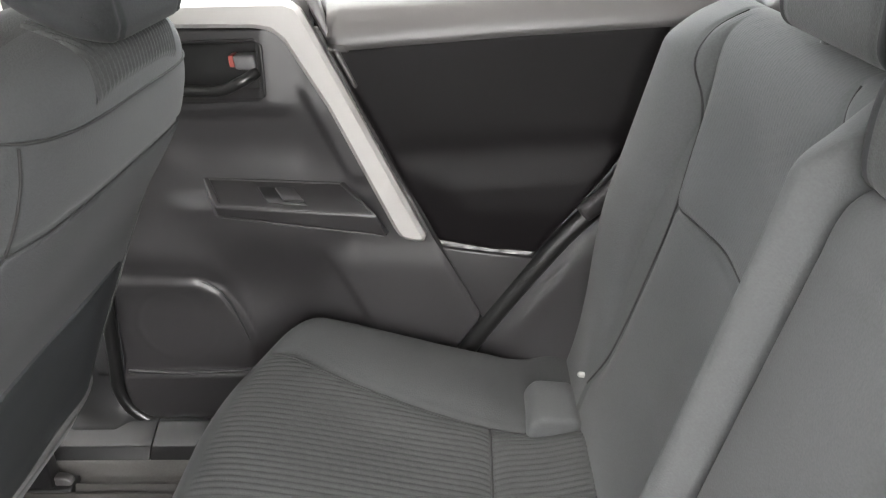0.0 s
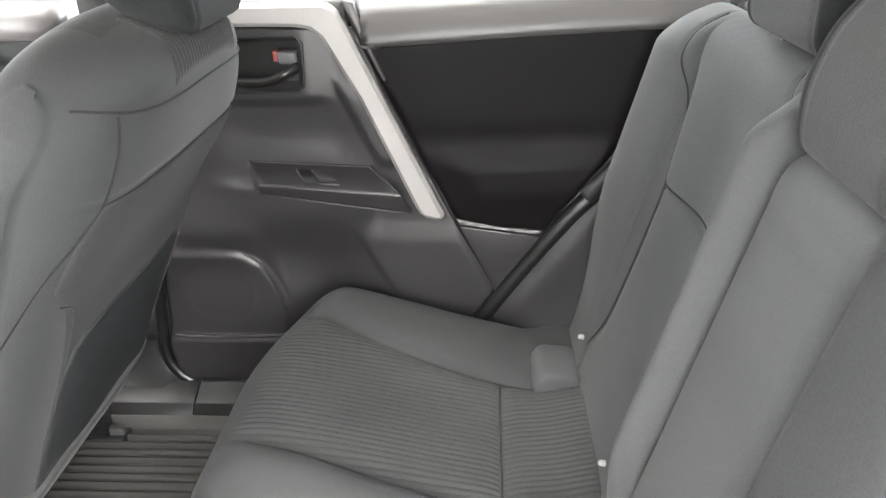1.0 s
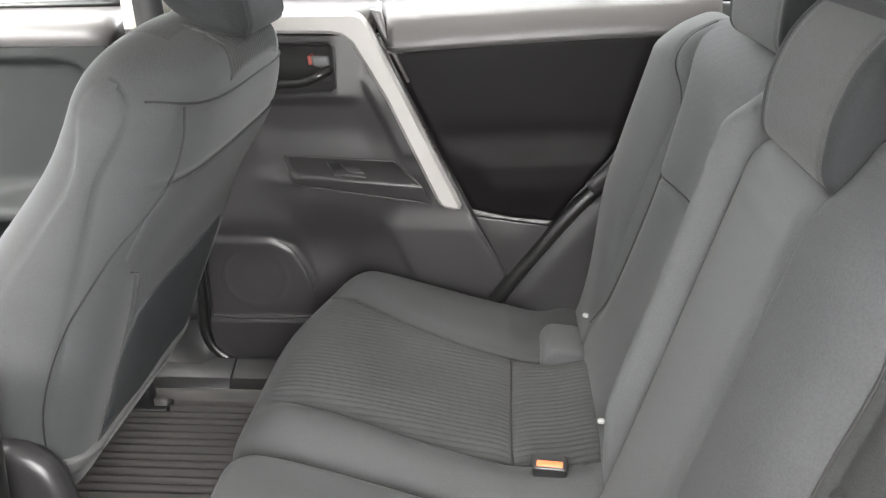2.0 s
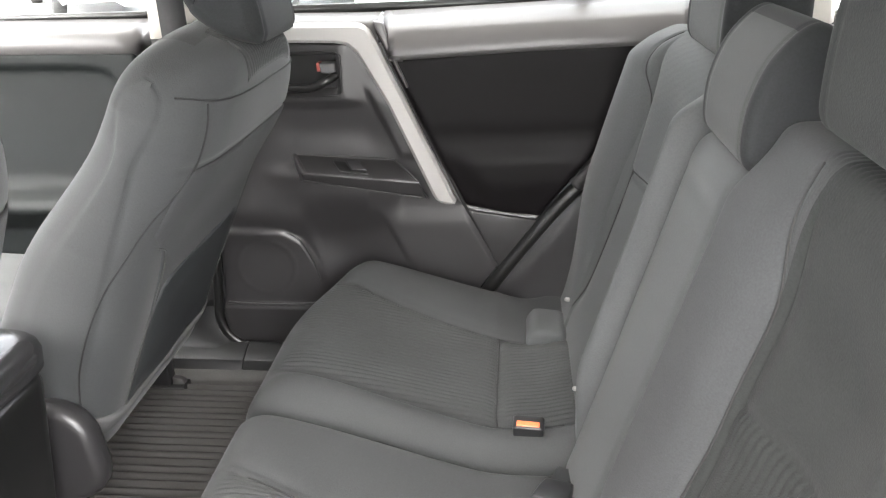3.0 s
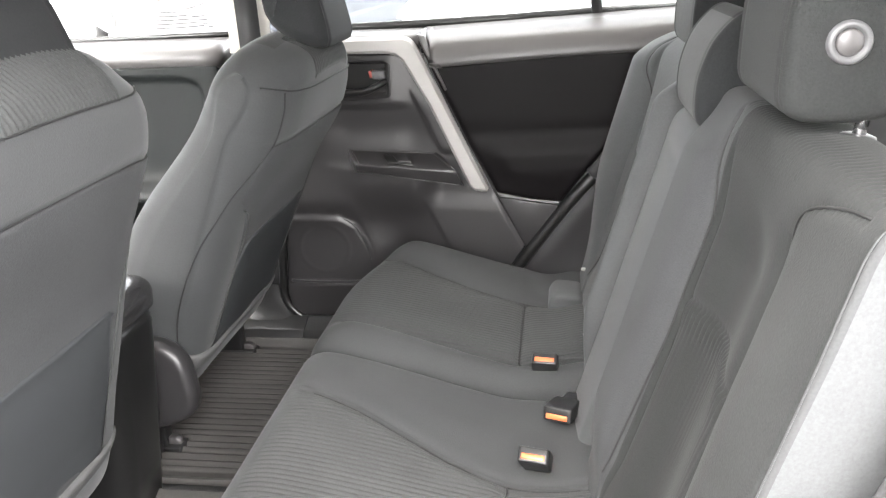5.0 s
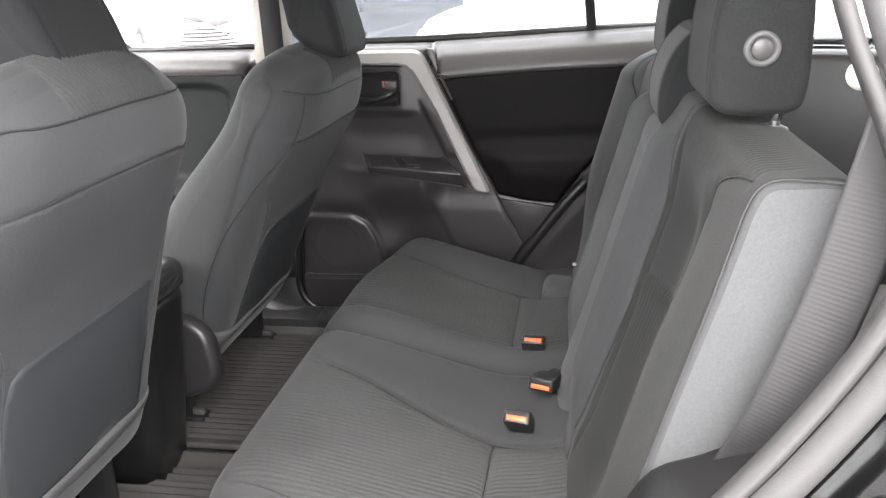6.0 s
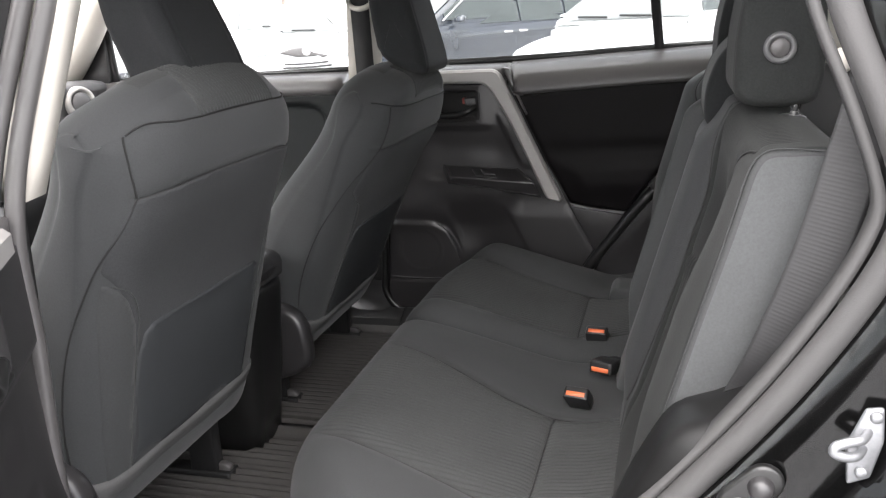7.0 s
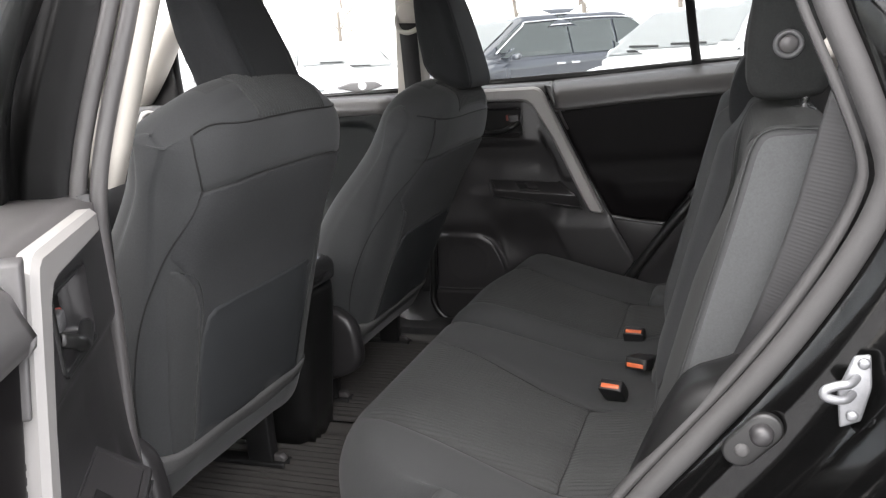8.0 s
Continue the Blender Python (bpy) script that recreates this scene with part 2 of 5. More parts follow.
def box(x0, x1, y0, y1, z0, z1, bevel=0.003, seg=2):
    return prism([(x0, z0), (x1, z0), (x1, z1), (x0, z1)], y0, y1, bevel, "y", seg)


def sweep(points, profile, n=60, closed=False, up=(0, 1, 0), caps=True):
    """Carries a closed profile (side, up) along a smooth curve."""
    p = resample(points, n, closed)
    t = np.gradient(p, axis=0) if not closed else np.roll(p, -1, 0) - np.roll(p, 1, 0)
    t /= np.linalg.norm(t, axis=1)[:, None]
    bm = bmesh.new()
    loops = []
    for q, d in zip(p, t):
        side = np.cross(d, up)
        side /= np.linalg.norm(side) + 1e-9
        nor = np.cross(side, d)
        loops.append([q + side * a + nor * b for a, b in profile])
    if closed:
        loops.append(loops[0])
    rings(bm, loops, True, caps and not closed)
    if closed:
        bmesh.ops.remove_doubles(bm, verts=bm.verts, dist=1e-6)
    return bm


def circle(r, n=12, sx=1.0, sy=1.0):
    return [(r * sx * math.cos(2 * math.pi * i / n), r * sy * math.sin(2 * math.pi * i / n)) for i in range(n)]


def tube(points, r, n=40, seg=10, closed=False, up=(0.13, 0.97, 0.21)):
    return sweep(points, circle(r, seg), n, closed, up)


def lathe(profile, at, axis=(0, 0, 1), seg=24):
    """Turns a profile (radius, height) round an axis through a point."""
    q = Vector((0, 0, 1)).rotation_difference(Vector(axis)).to_matrix()
    bm = bmesh.new()
    loops = []
    for i in range(seg):
        a = 2 * math.pi * i / seg
        loops.append([Vector(at) + q @ Vector((r * math.cos(a), r * math.sin(a), h)) for r, h in profile])
    loops.append(loops[0])
    rings(bm, loops, closed=False, caps=False)
    bmesh.ops.remove_doubles(bm, verts=bm.verts, dist=1e-6)
    return bm


def seam(parent, tree, points, r=0.0016, n=60, mat=None, lift=0.0, name="seam", way=None):
    """A line of stitching laid on a surface."""
    if way:
        ways = way if isinstance(way, list) else [way] * len(points)
        cast = []
        for p, w in zip(points, ways):
            w = Vector(w).normalized()
            co = tree.ray_cast(Vector(p) - w * 0.12, w)[0]
            cast.append(co if co else Vector(p))
        points = cast
    out = []
    for p in resample(points, n):
        co, nor, _, _ = tree.find_nearest(Vector(p))
        out.append(co + nor * lift)
    out = np.array(out)
    for _ in range(2):
        out[1:-1] = (out[:-2] + out[1:-1] + out[2:]) / 3
    return part(name, tube(out, r, n, 6), mat or THREAD, parent)


def inside(px, pz, poly):
    hit = np.zeros(np.shape(px), bool)
    for (ax, az), (bx, bz) in zip(poly, poly[1:] + poly[:1]):
        c = (az > pz) != (bz > pz)
        hit ^= c & (px < (bx - ax) * (pz - az) / (bz - az + 1e-12) + ax)
    return hit


def relief(poly, height, pitch=0.006, thick=0.02, put=None):
    """A panel inside a polygon (a, b), raised by height(a, b) and backed by a flat face."""
    pa = np.array(poly)
    au = np.arange(pa[:, 0].min(), pa[:, 0].max() + pitch, pitch)
    bu = np.arange(pa[:, 1].min(), pa[:, 1].max() + pitch, pitch)
    ga, gb = np.meshgrid(au, bu, indexing="ij")
    ok = inside((ga[:-1, :-1] + ga[1:, 1:]) / 2, (gb[:-1, :-1] + gb[1:, 1:]) / 2, list(poly))
    # vertices on the rim move onto the polygon
    full = np.pad(ok, 1)
    touch = np.stack([full[:-1, :-1], full[1:, :-1], full[:-1, 1:], full[1:, 1:]]).sum(0)
    rim = (touch > 0) & (touch < 4)
    qa, qb = ga[rim], gb[rim]
    far, na, nb = np.full(qa.shape, 9.0), qa.copy(), qb.copy()
    for (ax, ay), (bx, by) in zip(poly, list(poly[1:]) + list(poly[:1])):
        dx, dy = bx - ax, by - ay
        u = np.clip(((qa - ax) * dx + (qb - ay) * dy) / (dx * dx + dy * dy + 1e-12), 0, 1)
        d = np.hypot(qa - ax - u * dx, qb - ay - u * dy)
        na, nb = np.where(d < far, ax + u * dx, na), np.where(d < far, ay + u * dy, nb)
        far = np.minimum(far, d)
    ga[rim], gb[rim] = na, nb
    h = height(ga, gb)
    bm = bmesh.new()
    vs = {}

    def vert(i, j):
        if (i, j) not in vs:
            vs[i, j] = bm.verts.new(put(ga[i, j], gb[i, j], h[i, j]))
        return vs[i, j]
    for i, j in zip(*np.nonzero(ok)):
        bm.faces.new((vert(i, j), vert(i + 1, j), vert(i + 1, j + 1), vert(i, j + 1)))
    edge = [e for e in bm.edges if len(e.link_faces) == 1]
    back = bmesh.ops.extrude_edge_only(bm, edges=edge)
    low = put(0, 0, 0)
    deep = put(0, 0, -thick)
    shift = Vector(deep) - Vector(low)
    for v in back["geom"]:
        if isinstance(v, bmesh.types.BMVert):
            v.co += shift
    return bm


# ---- ground and car shell ----
g = bmesh.new()
bmesh.ops.create_grid(g, x_segments=2, y_segments=2, size=400)
tagged(part("ground", g, ASPHALT, smooth=False), "wet grey asphalt car park with slush", "ground", kind="structure")

body = thing("car_body", (0, 0, 0.4), "black car body shell around the cabin, left rear door opening", "car body", kind="structure")


def roof_line(x):
    return 1.615 - 0.05 * ((x - 0.1) / 1.4) ** 2


# headliner and roof skin
for nm, z0, mt in (("headliner", 0.0, LINER), ("roof_skin", 0.05, PAINT)):
    b = bmesh.new()
    loops = []
    for x in np.linspace(-0.98, 1.45, 26):
        w = 0.62 + (0.05 if z0 else 0.0)
        prof = [(y, roof_line(x) + z0 - 0.05 * (abs(y) / w) ** 3) for y in np.linspace(-w, w, 20)]
        loops.append([(x, y, z) for y, z in prof] + [(x, y, z + 0.02) for y, z in prof[::-1]])
    rings(b, loops)
    ob = part(nm, b, mt, body)

# floor pan and tunnel
part("floor_pan", box(-1.95, 1.6, -0.80, 0.80, 0.34, 0.462, 0.004), CARPET, body)
part("dash_bulkhead", box(-2.0, -1.95, -0.8, 0.8, 0.34, 1.16, 0.004), PLASTIC_DARK, body)
part("cargo_floor", box(0.50, 1.55, -0.62, 0.62, 0.62, 0.66, 0.004), CARPET, body)
part("tailgate", prism([(1.50, 0.5), (1.56, 0.5), (1.56, 1.08), (1.50, 1.08)], -0.7, 0.7, 0.01), PLASTIC_DARK, body)
part("tailgate_header", box(1.36, 1.48, -0.62, 0.62, 1.50, 1.60, 0.01), LINER, body)

# rocker sills
for s in (-1, 1):
    prof = [(0.635, 0.44), (0.640, 0.490), (0.655, 0.506), (0.70, 0.524), (0.745, 0.515), (0.80, 0.46), (0.80, 0.30), (0.64, 0.30)]
    part("scuff_plate", prism([(s * a, b) for a, b in prof], -0.3995, 0.35, 0.002, "x"), SCUFF, body, "black plastic sill plate")
    part("scuff_plate", prism([(s * a, b) for a, b in prof], -1.2, -0.4005, 0.002, "x"), SCUFF, body, "black plastic sill plate")

# right outer skin and glass
part("right_side_skin", prism([(-2.0, 0.3), (1.5, 0.3), (1.5, 1.2), (0.5, 1.205), (-1.3, 1.16), (-2.0, 1.12)], 0.84, 0.90, 0.01), PAINT, body)


def pillar(name, a, b, width, depth, mat, label=""):
    """A pillar trim from a to b, with a rounded section."""
    prof = [(width * c * (1 if abs(c) < 1 else 1), depth * d) for c, d in [(-0.5, -0.5), (-0.35, 0.35), (0, 0.5), (0.35, 0.35), (0.5, -0.5)]]
    bm = bmesh.new()
    a, b = Vector(a), Vector(b)
    inward = -1 if a.y > 0 else 1
    rings(bm, [[p + Vector((u, inward * v, 0)) for u, v in prof] for p in (a.lerp(b, i / 8) for i in range(9))])
    return part(name, bm, mat, body, label)


pillar("b_pillar_trim", (-0.502, 0.765, 1.175), (-0.42, 0.62, 1.60), 0.10, 0.05, BEIGE, "pale beige pillar trim")
pillar("b_pillar_base", (-0.50, 0.765, 0.45), (-0.49, 0.768, 1.172), 0.13, 0.06, PLASTIC_DARK)
b = bmesh.new()
rings(b, [[(x, y, z) for x, y in ((-0.57 - k, 0.80), (-0.57 - k, 0.745 - 0.9 * k), (-0.54, 0.735 - 1.05 * k), (-0.47, 0.735 - 1.05 * k), (-0.445 + 0.6 * k, 0.745 - 0.9 * k), (-0.44 + 0.6 * k, 0.80))] for z, k in ((0.49, 0.062), (0.512, 0.055), (0.522, 0.043), (0.535, 0.030), (0.56, 0.016), (0.60, 0.006), (0.70, 0.0))])
part("b_pillar_foot", b, SCUFF, body)
pillar("b_pillar_trim", (-0.372, -0.695, 1.175), (-0.260, -0.60, 1.60), 0.075, 0.05, BEIGE, "pale beige pillar trim")
pillar("b_pillar_base", (-0.42, -0.735, 0.45), (-0.392, -0.718, 1.172), 0.09, 0.06, PLASTIC_DARK)
pillar("c_pillar_trim", (0.70, 0.80, 1.18), (0.62, 0.63, 1.60), 0.18, 0.06, BEIGE)
pillar("c_pillar_trim", (0.66, -0.70, 1.21), (0.60, -0.61, 1.60), 0.14, 0.06, BEIGE)
pillar("d_pillar_trim", (1.42, 0.74, 1.1), (1.30, 0.6, 1.58), 0.26, 0.08, BEIGE)
pillar("d_pillar_trim", (1.42, -0.74, 1.1), (1.30, -0.6, 1.58), 0.26, 0.08, BEIGE)
for s in (1, -1):
    b = sweep([(-1.62, s * 0.80, 1.14), (-1.50, s * 0.775, 1.225), (-1.40, s * 0.75, 1.32), (-1.29, s * 0.735, 1.445), (-1.15, s * 0.71, 1.535), (-0.9, s * 0.66, 1.59), (-0.6, s * 0.62, 1.60)], circle(0.055, 14, 0.7, 1.0), 30)
    part("a_pillar_trim", b, BEIGE, body, "pale beige windscreen pillar trim")
    part("roof_rail", tube([(-0.95, s * 0.64, 1.56), (0.2, s * 0.62, 1.575), (1.4, s * 0.60, 1.55)], 0.04, 20, 10), LINER, body)

# lower cargo side trim
part("cargo_side_trim", prism([(0.52, 0.6), (1.5, 0.6), (1.5, 1.16), (0.52, 1.19)], 0.70, 0.80, 0.02), PLASTIC, body)
part("cargo_side_trim", prism([(0.60, 0.6), (1.5, 0.6), (1.5, 1.16), (0.60, 1.19)], -0.80, -0.66, 0.02), PLASTIC_DARK, body)

# windscreen and tailgate glass
def pane(name, corners, mat, parent, thick=0.004):
    bm = bmesh.new()
    c = [Vector(p) for p in corners]
    nrm = (c[1] - c[0]).cross(c[2] - c[0]).normalized() * thick
    rings(bm, [c, [p + nrm for p in c]])
    ob = part(name, bm, mat, parent, smooth=False)
    ob.visible_shadow = False
    return ob


pane("windscreen", [(-1.95, -0.78, 1.14), (-1.95, 0.78, 1.14), (-0.98, 0.64, 1.62), (-0.98, -0.64, 1.62)], GLASS, body)
pane("tailgate_glass", [(1.54, -0.66, 1.08), (1.54, 0.66, 1.08), (1.36, 0.58, 1.54), (1.36, -0.58, 1.54)], GLASS_TINT, body)
pane("cargo_glass", [(0.78, 0.80, 1.19), (1.36, 0.76, 1.17), (1.24, 0.63, 1.55), (0.72, 0.655, 1.57)], GLASS_TINT, body)
pane("cargo_glass", [(0.74, -0.72, 1.21), (1.36, -0.72, 1.17), (1.24, -0.62, 1.55), (0.68, -0.63, 1.57)], GLASS_TINT, body)

# ---- left rear door opening: flange, seals, lock pillar ----
OPEN_EDGE = [(0.455, 1.40), (0.473, 1.331), (0.503, 1.254), (0.526, 1.185), (0.522, 1.148), (0.498, 1.094), (0.455, 1.022), (0.409, 0.957), (0.352, 0.885), (0.297, 0.815), (0.24, 0.73), (0.18, 0.62), (0.12, 0.55), (0.03, 0.525)]
seal = [(x + 0.012, -0.715 - 0.015 * step(z, 1.2, 1.5) * -4, z) for x, z in OPEN_EDGE]
prof = [(0.0145 * math.cos(a) * (1.0 if math.cos(a) > 0 else 0.8), 0.014 * math.sin(a)) for a in np.linspace(0, 2 * math.pi, 16, endpoint=False)]
part("door_seal", sweep(seal, prof, 90), SEAL_GREY, body, "grey flocked rubber door seal")
lip = [(x - 0.008, -0.70 + 0.06 * step(z, 1.2, 1.5), z) for x, z in OPEN_EDGE]
part("seal_lip", sweep(lip, [(0.004, 0.012), (-0.004, 0.012), (-0.004, -0.012), (0.004, -0.012)], 90), SEAL_GREY, body)
edge = resample([(x, z) for x, z in OPEN_EDGE], 60)
tan = np.gradient(edge, axis=0)
tan /= np.linalg.norm(tan, axis=1)[:, None]
out = np.stack([-tan[:, 1], tan[:, 0]], 1)
out = np.where(out[:, :1] < 0, -out, out)
LADDER = [(0.012, -0.70), (0.03, -0.735), (0.05, -0.742), (0.085, -0.748), (0.098, -0.762), (0.112, -0.79), (0.125, -0.80), (0.15, -0.806), (0.165, -0.83), (0.17, -0.88), (0.30, -0.895), (0.45, -0.90)]
b = bmesh.new()
rings(b, [[(e[0] + o[0] * w, y + 0.10 * step(e[1], 1.2, 1.55), e[1] + o[1] * w) for w, y in LADDER] for e, o in zip(edge, out)], closed=False, caps=False)
bmesh.ops.solidify(b, geom=b.faces[:], thickness=0.003)
part("lock_pillar", b, PAINT, body, "glossy black painted lock pillar")
# B-pillar side of the opening
B_EDGE = [(-0.264, 1.55), (-0.303, 1.40), (-0.350, 1.18), (-0.36, 1.0), (-0.37, 0.8), (-0.35, 0.62), (-0.27, 0.54), (-0.15, 0.525), (0.03, 0.525)]
bs = [(x, -0.735 + 0.10 * step(z, 1.15, 1.6), z) for x, z in B_EDGE]
# same seal as SEAL_GREY; lighter SILL_TRIM paints in the daylight it faces
part("door_seal", sweep([(x + 0.008, y + 0.004, z) for x, y, z in bs], [(a * 0.8, c * 0.75) for a, c in prof], 80), SILL_TRIM, body, "grey flocked rubber door seal")
part("door_seal", sweep([(x - 0.017, y - 0.004, z) for x, y, z in bs], [(a * 0.8, c * 0.75) for a, c in prof], 80), SILL_TRIM, body, "grey flocked rubber door seal")
b = bmesh.new()
e2 = resample(B_EDGE[:7], 40)
rings(b, [[(x - w, y + 0.10 * step(z, 1.15, 1.6), z) for w, y in [(0.02, -0.72), (0.035, -0.765), (0.06, -0.775), (0.064, -0.783), (0.068, -0.776), (0.085, -0.80), (0.095, -0.84), (0.13, -0.86), (0.16, -0.88)]] for x, z in e2], closed=False, caps=False)
bmesh.ops.solidify(b, geom=b.faces[:], thickness=0.003)
part("b_pillar_skin", b, BLACKOUT, body, "glossy black painted centre pillar")

# ---- right rear quarter trim between door and bench ----
QT = [(0.06, 0.50), (0.10, 0.60), (0.17, 0.72), (0.25, 0.82), (0.33, 0.90), (0.395, 0.98), (0.43, 1.08), (0.44, 1.2), (0.60, 1.2), (0.60, 0.5)]
b = relief(QT, lambda x, z: 0.01 + 0.14 * step((x - 0.10) * 0.78 - (z - 0.60) * 0.62, 0.0, 0.16) - 0.02 * step(z, 1.0, 1.2), 0.008, 0.03, lambda a, c, h: (a, 0.755 - h, c))
part("quarter_trim", b, PLASTIC, body, "dark grey moulded plastic wheel arch trim")
fs = [(0.05, 0.55), (0.09, 0.615), (0.14, 0.69), (0.20, 0.77), (0.265, 0.85), (0.335, 0.92), (0.385, 0.985), (0.415, 1.05), (0.425, 1.15)]
part("door_seal", sweep([(x + 0.016, 0.728, z) for x, z in fs], circle(0.015, 12), 60), RUBBER, body, "black rubber door seal")
part("door_seal", sweep([(-0.452, 0.735, 1.17), (-0.448, 0.722, 0.9), (-0.458, 0.716, 0.65), (-0.462, 0.714, 0.58), (-0.442, 0.712, 0.535), (-0.40, 0.712, 0.508), (-0.33, 0.715, 0.498), (0.0, 0.73, 0.492)], circle(0.011, 12), 60), RUBBER, body, "black rubber door seal")

# left wheel arch trim under the belt
b = solid([(0.26, 0.50), (0.27, 0.73), (0.30, 0.83), (0.335, 0.905), (0.36, 0.94), (0.40, 0.957), (0.43, 0.972), (0.47, 0.985), (0.52, 0.975), (0.52, 0.5)], spread(-0.71, -0.585, 10, 0.03, 8), lambda a, c, v: (a, v, c - 0.25 * max(0, v + 0.64)), rounded(-0.71, -0.585, 0.03), None, None, 90)
part("wheel_arch_trim", b, BLACKOUT, body, "black moulded wheel arch trim")
# dashboard
b = solid([(-1.94, 0.75), (-1.94, 1.15), (-1.70, 1.19), (-1.45, 1.215), (-1.35, 1.21), (-1.335, 1.195), (-1.345, 1.12), (-1.30, 1.07), (-1.28, 0.98), (-1.32, 0.85), (-1.5, 0.7)], np.linspace(-0.74, 0.74, 30), lambda a, c, v: (a, v, c), lambda v: 0.0)
dash = part("dashboard", b, DASH)
tagged(dash, "dark grey moulded dashboard with round silver vent", "dashboard", kind="structure")
part("air_vent", lathe([(0.0, 0.0), (0.030, 0.004), (0.034, 0.012), (0.040, 0.014), (0.046, 0.008), (0.048, 0.0), (0.045, -0.03)], (-1.325, 0.60, 1.160), (1, -0.35, 0.1), 28), SILVER, dash, "round silver-ringed air vent")
part("air_vent_core", lathe([(0.0, 0.006), (0.028, 0.008), (0.03, 0.0)], (-1.32, 0.598, 1.160), (1, -0.35, 0.1), 20), GREY_BUTTON, dash)
# ---- rear doors ----
HX, FY = -0.43, 0.735


def rear_door():
    """The right rear door: trim panel, belt trim, silver strip, handle, armrest, speaker, pad, glass."""
    d = thing("rear_door", (HX, FY, 0.9), "rear door trim in dark plastic with silver strip, closed", "car door", "rear doors")
    ty = lambda h: FY - h
    out = [(-0.443, 1.17), (-0.432, 0.82), (-0.442, 0.70), (-0.448, 0.58), (-0.44, 0.54), (-0.40, 0.512), (-0.34, 0.502), (0.02, 0.50), (0.06, 0.56), (0.106, 0.645), (0.153, 0.713), (0.223, 0.803), (0.308, 0.894), (0.362, 0.96), (0.40, 1.03), (0.43, 1.16), (0.0, 1.16)]

    pad = [(-0.064, 1.136), (0.158, 1.155), (0.41, 1.165), (0.405, 1.05), (0.375, 0.995), (0.305, 0.912), (0.233, 0.815), (0.160, 0.822), (0.083, 0.838), (0.018, 0.96)]

    def lay(x, z):
        h = 0.004 * np.ones_like(x)
        # swelling beneath the armrest, rolling back to the speaker
        h = h + 0.020 * bump_at(z, 0.82, 0.055) * step(x, -0.46, -0.38) * (1 - step(x, -0.34, -0.20))
        h = h + 0.030 * step(z, 0.76, 0.875) * (1 - step(z, 0.90, 0.93)) * step(x, -0.36, -0.22) * (1 - step(x, -0.12, -0.04))
        # ledge below the handle, hollow above the armrest
        h = h + 0.010 * step(z, 1.035, 1.058) * (1 - step(x, -0.16, -0.10))
        h = h - 0.006 * bump_at(z, 0.99, 0.035) * (1 - step(x, -0.12, -0.06)) * step(x, -0.34, -0.26)
        # raised field along the strip
        h = h + 0.006 * step(x + (z - 0.96) * 0.47 + 0.055, -0.004, 0.004) * step(z, 0.93, 0.95) * (1 - step(z, 1.04, 1.10)) * (x < 0.02)
        # speaker field
        top = np.interp(x, [-0.45, -0.36, -0.30, -0.265, -0.24, -0.225, -0.215], [0.788, 0.790, 0.786, 0.765, 0.72, 0.67, 0.60])
        h = h + 0.012 * (1 - step(z - top, -0.016, 0.004)) * (1 - step(x, -0.235, -0.205))
        h = h + 0.0012 * (1 - step(np.abs(np.hypot((x + 0.345), (z - 0.70)) - 0.062), 0.0, 0.005))
        h = h + 0.005 * bump_at(z - np.maximum(top, 0.66), 0.035, 0.035) * (1 - step(x, -0.24, -0.14)) * step(x, -0.46, -0.40)
        # hollow behind the speaker
        h = h - 0.015 * bump_at(x, -0.15, 0.07) * bump_at(z, 0.70, 0.09)
        # map pocket
        h = h + 0.010 * (1 - step(z, 0.605, 0.617)) * (1 - step(x, -0.25, -0.12)) * step(z, 0.50, 0.53)
        h = h - 0.035 * (1 - step(np.maximum(np.abs(x + 0.235) / 0.072, np.abs(z - 1.109) / 0.037), 0.9, 1.0))
        # raised lower wedge
        w = step(x - (0.86 - z) * 0.47 + 0.11, -0.005, 0.005) * (1 - step(x + (z - 0.836) * 0.53 - 0.076, -0.004, 0.0)) * (1 - step(z, 0.79, 0.846))
        return np.where(inside(x, z, pad), -0.003, h + 0.005 * w)
    panel = part("trim_panel", relief(out, lay, 0.005, 0.02, lambda a, c, h: (a, ty(h), c)), PLASTIC, d, "dark grey grained plastic door panel")
    # belt trim
    b = bmesh.new()
    loops = []
    for x in np.linspace(-0.075, 0.50, 40):
        zl, zt = 1.131 + 0.06 * (x + 0.06) - 0.02 * max(0, x - 0.2), 1.205 + 0.045 * (x + 0.1)
        x0 = x
        sec = [(0.004, zl), (0.025, zl + 0.002), (0.027, zl + 0.012), (0.022, zl + 0.024), (0.012, zl + 0.05), (-0.004, zt - 0.012), (-0.03, zt), (-0.085, zt + 0.008), (-0.085, zl), (-0.03, zl - 0.01)]
        loops.append([(x0 - 0.045 * (z - 1.205) / 0.08 * (1 if x < -0.07 else 0), ty(h), z) for h, z in sec])
    rings(b, loops)
    part("belt_trim", b, SILL_TRIM, d, "mid grey grained plastic belt trim")
    b = bmesh.new()
    loops = []
    for x in np.linspace(-0.445, -0.085, 20):
        loops.append([(x, ty(h), z) for h, z in [(0.0, 1.165), (0.010, 1.168), (0.010, 1.200), (-0.012, 1.208), (-0.085, 1.212), (-0.085, 1.15)]])
    rings(b, loops)
    part("belt_trim", b, SILL_TRIM, d)
    # silver strip
    strip = [(-0.36, 1.203), (-0.115, 1.203), (-0.098, 1.196), (-0.088, 1.18), (0.067, 0.847), (0.055, 0.843), (0.027, 0.849), (0.018, 0.862), (-0.067, 1.051), (-0.122, 1.150), (-0.138, 1.163), (-0.16, 1.167), (-0.36, 1.171)]
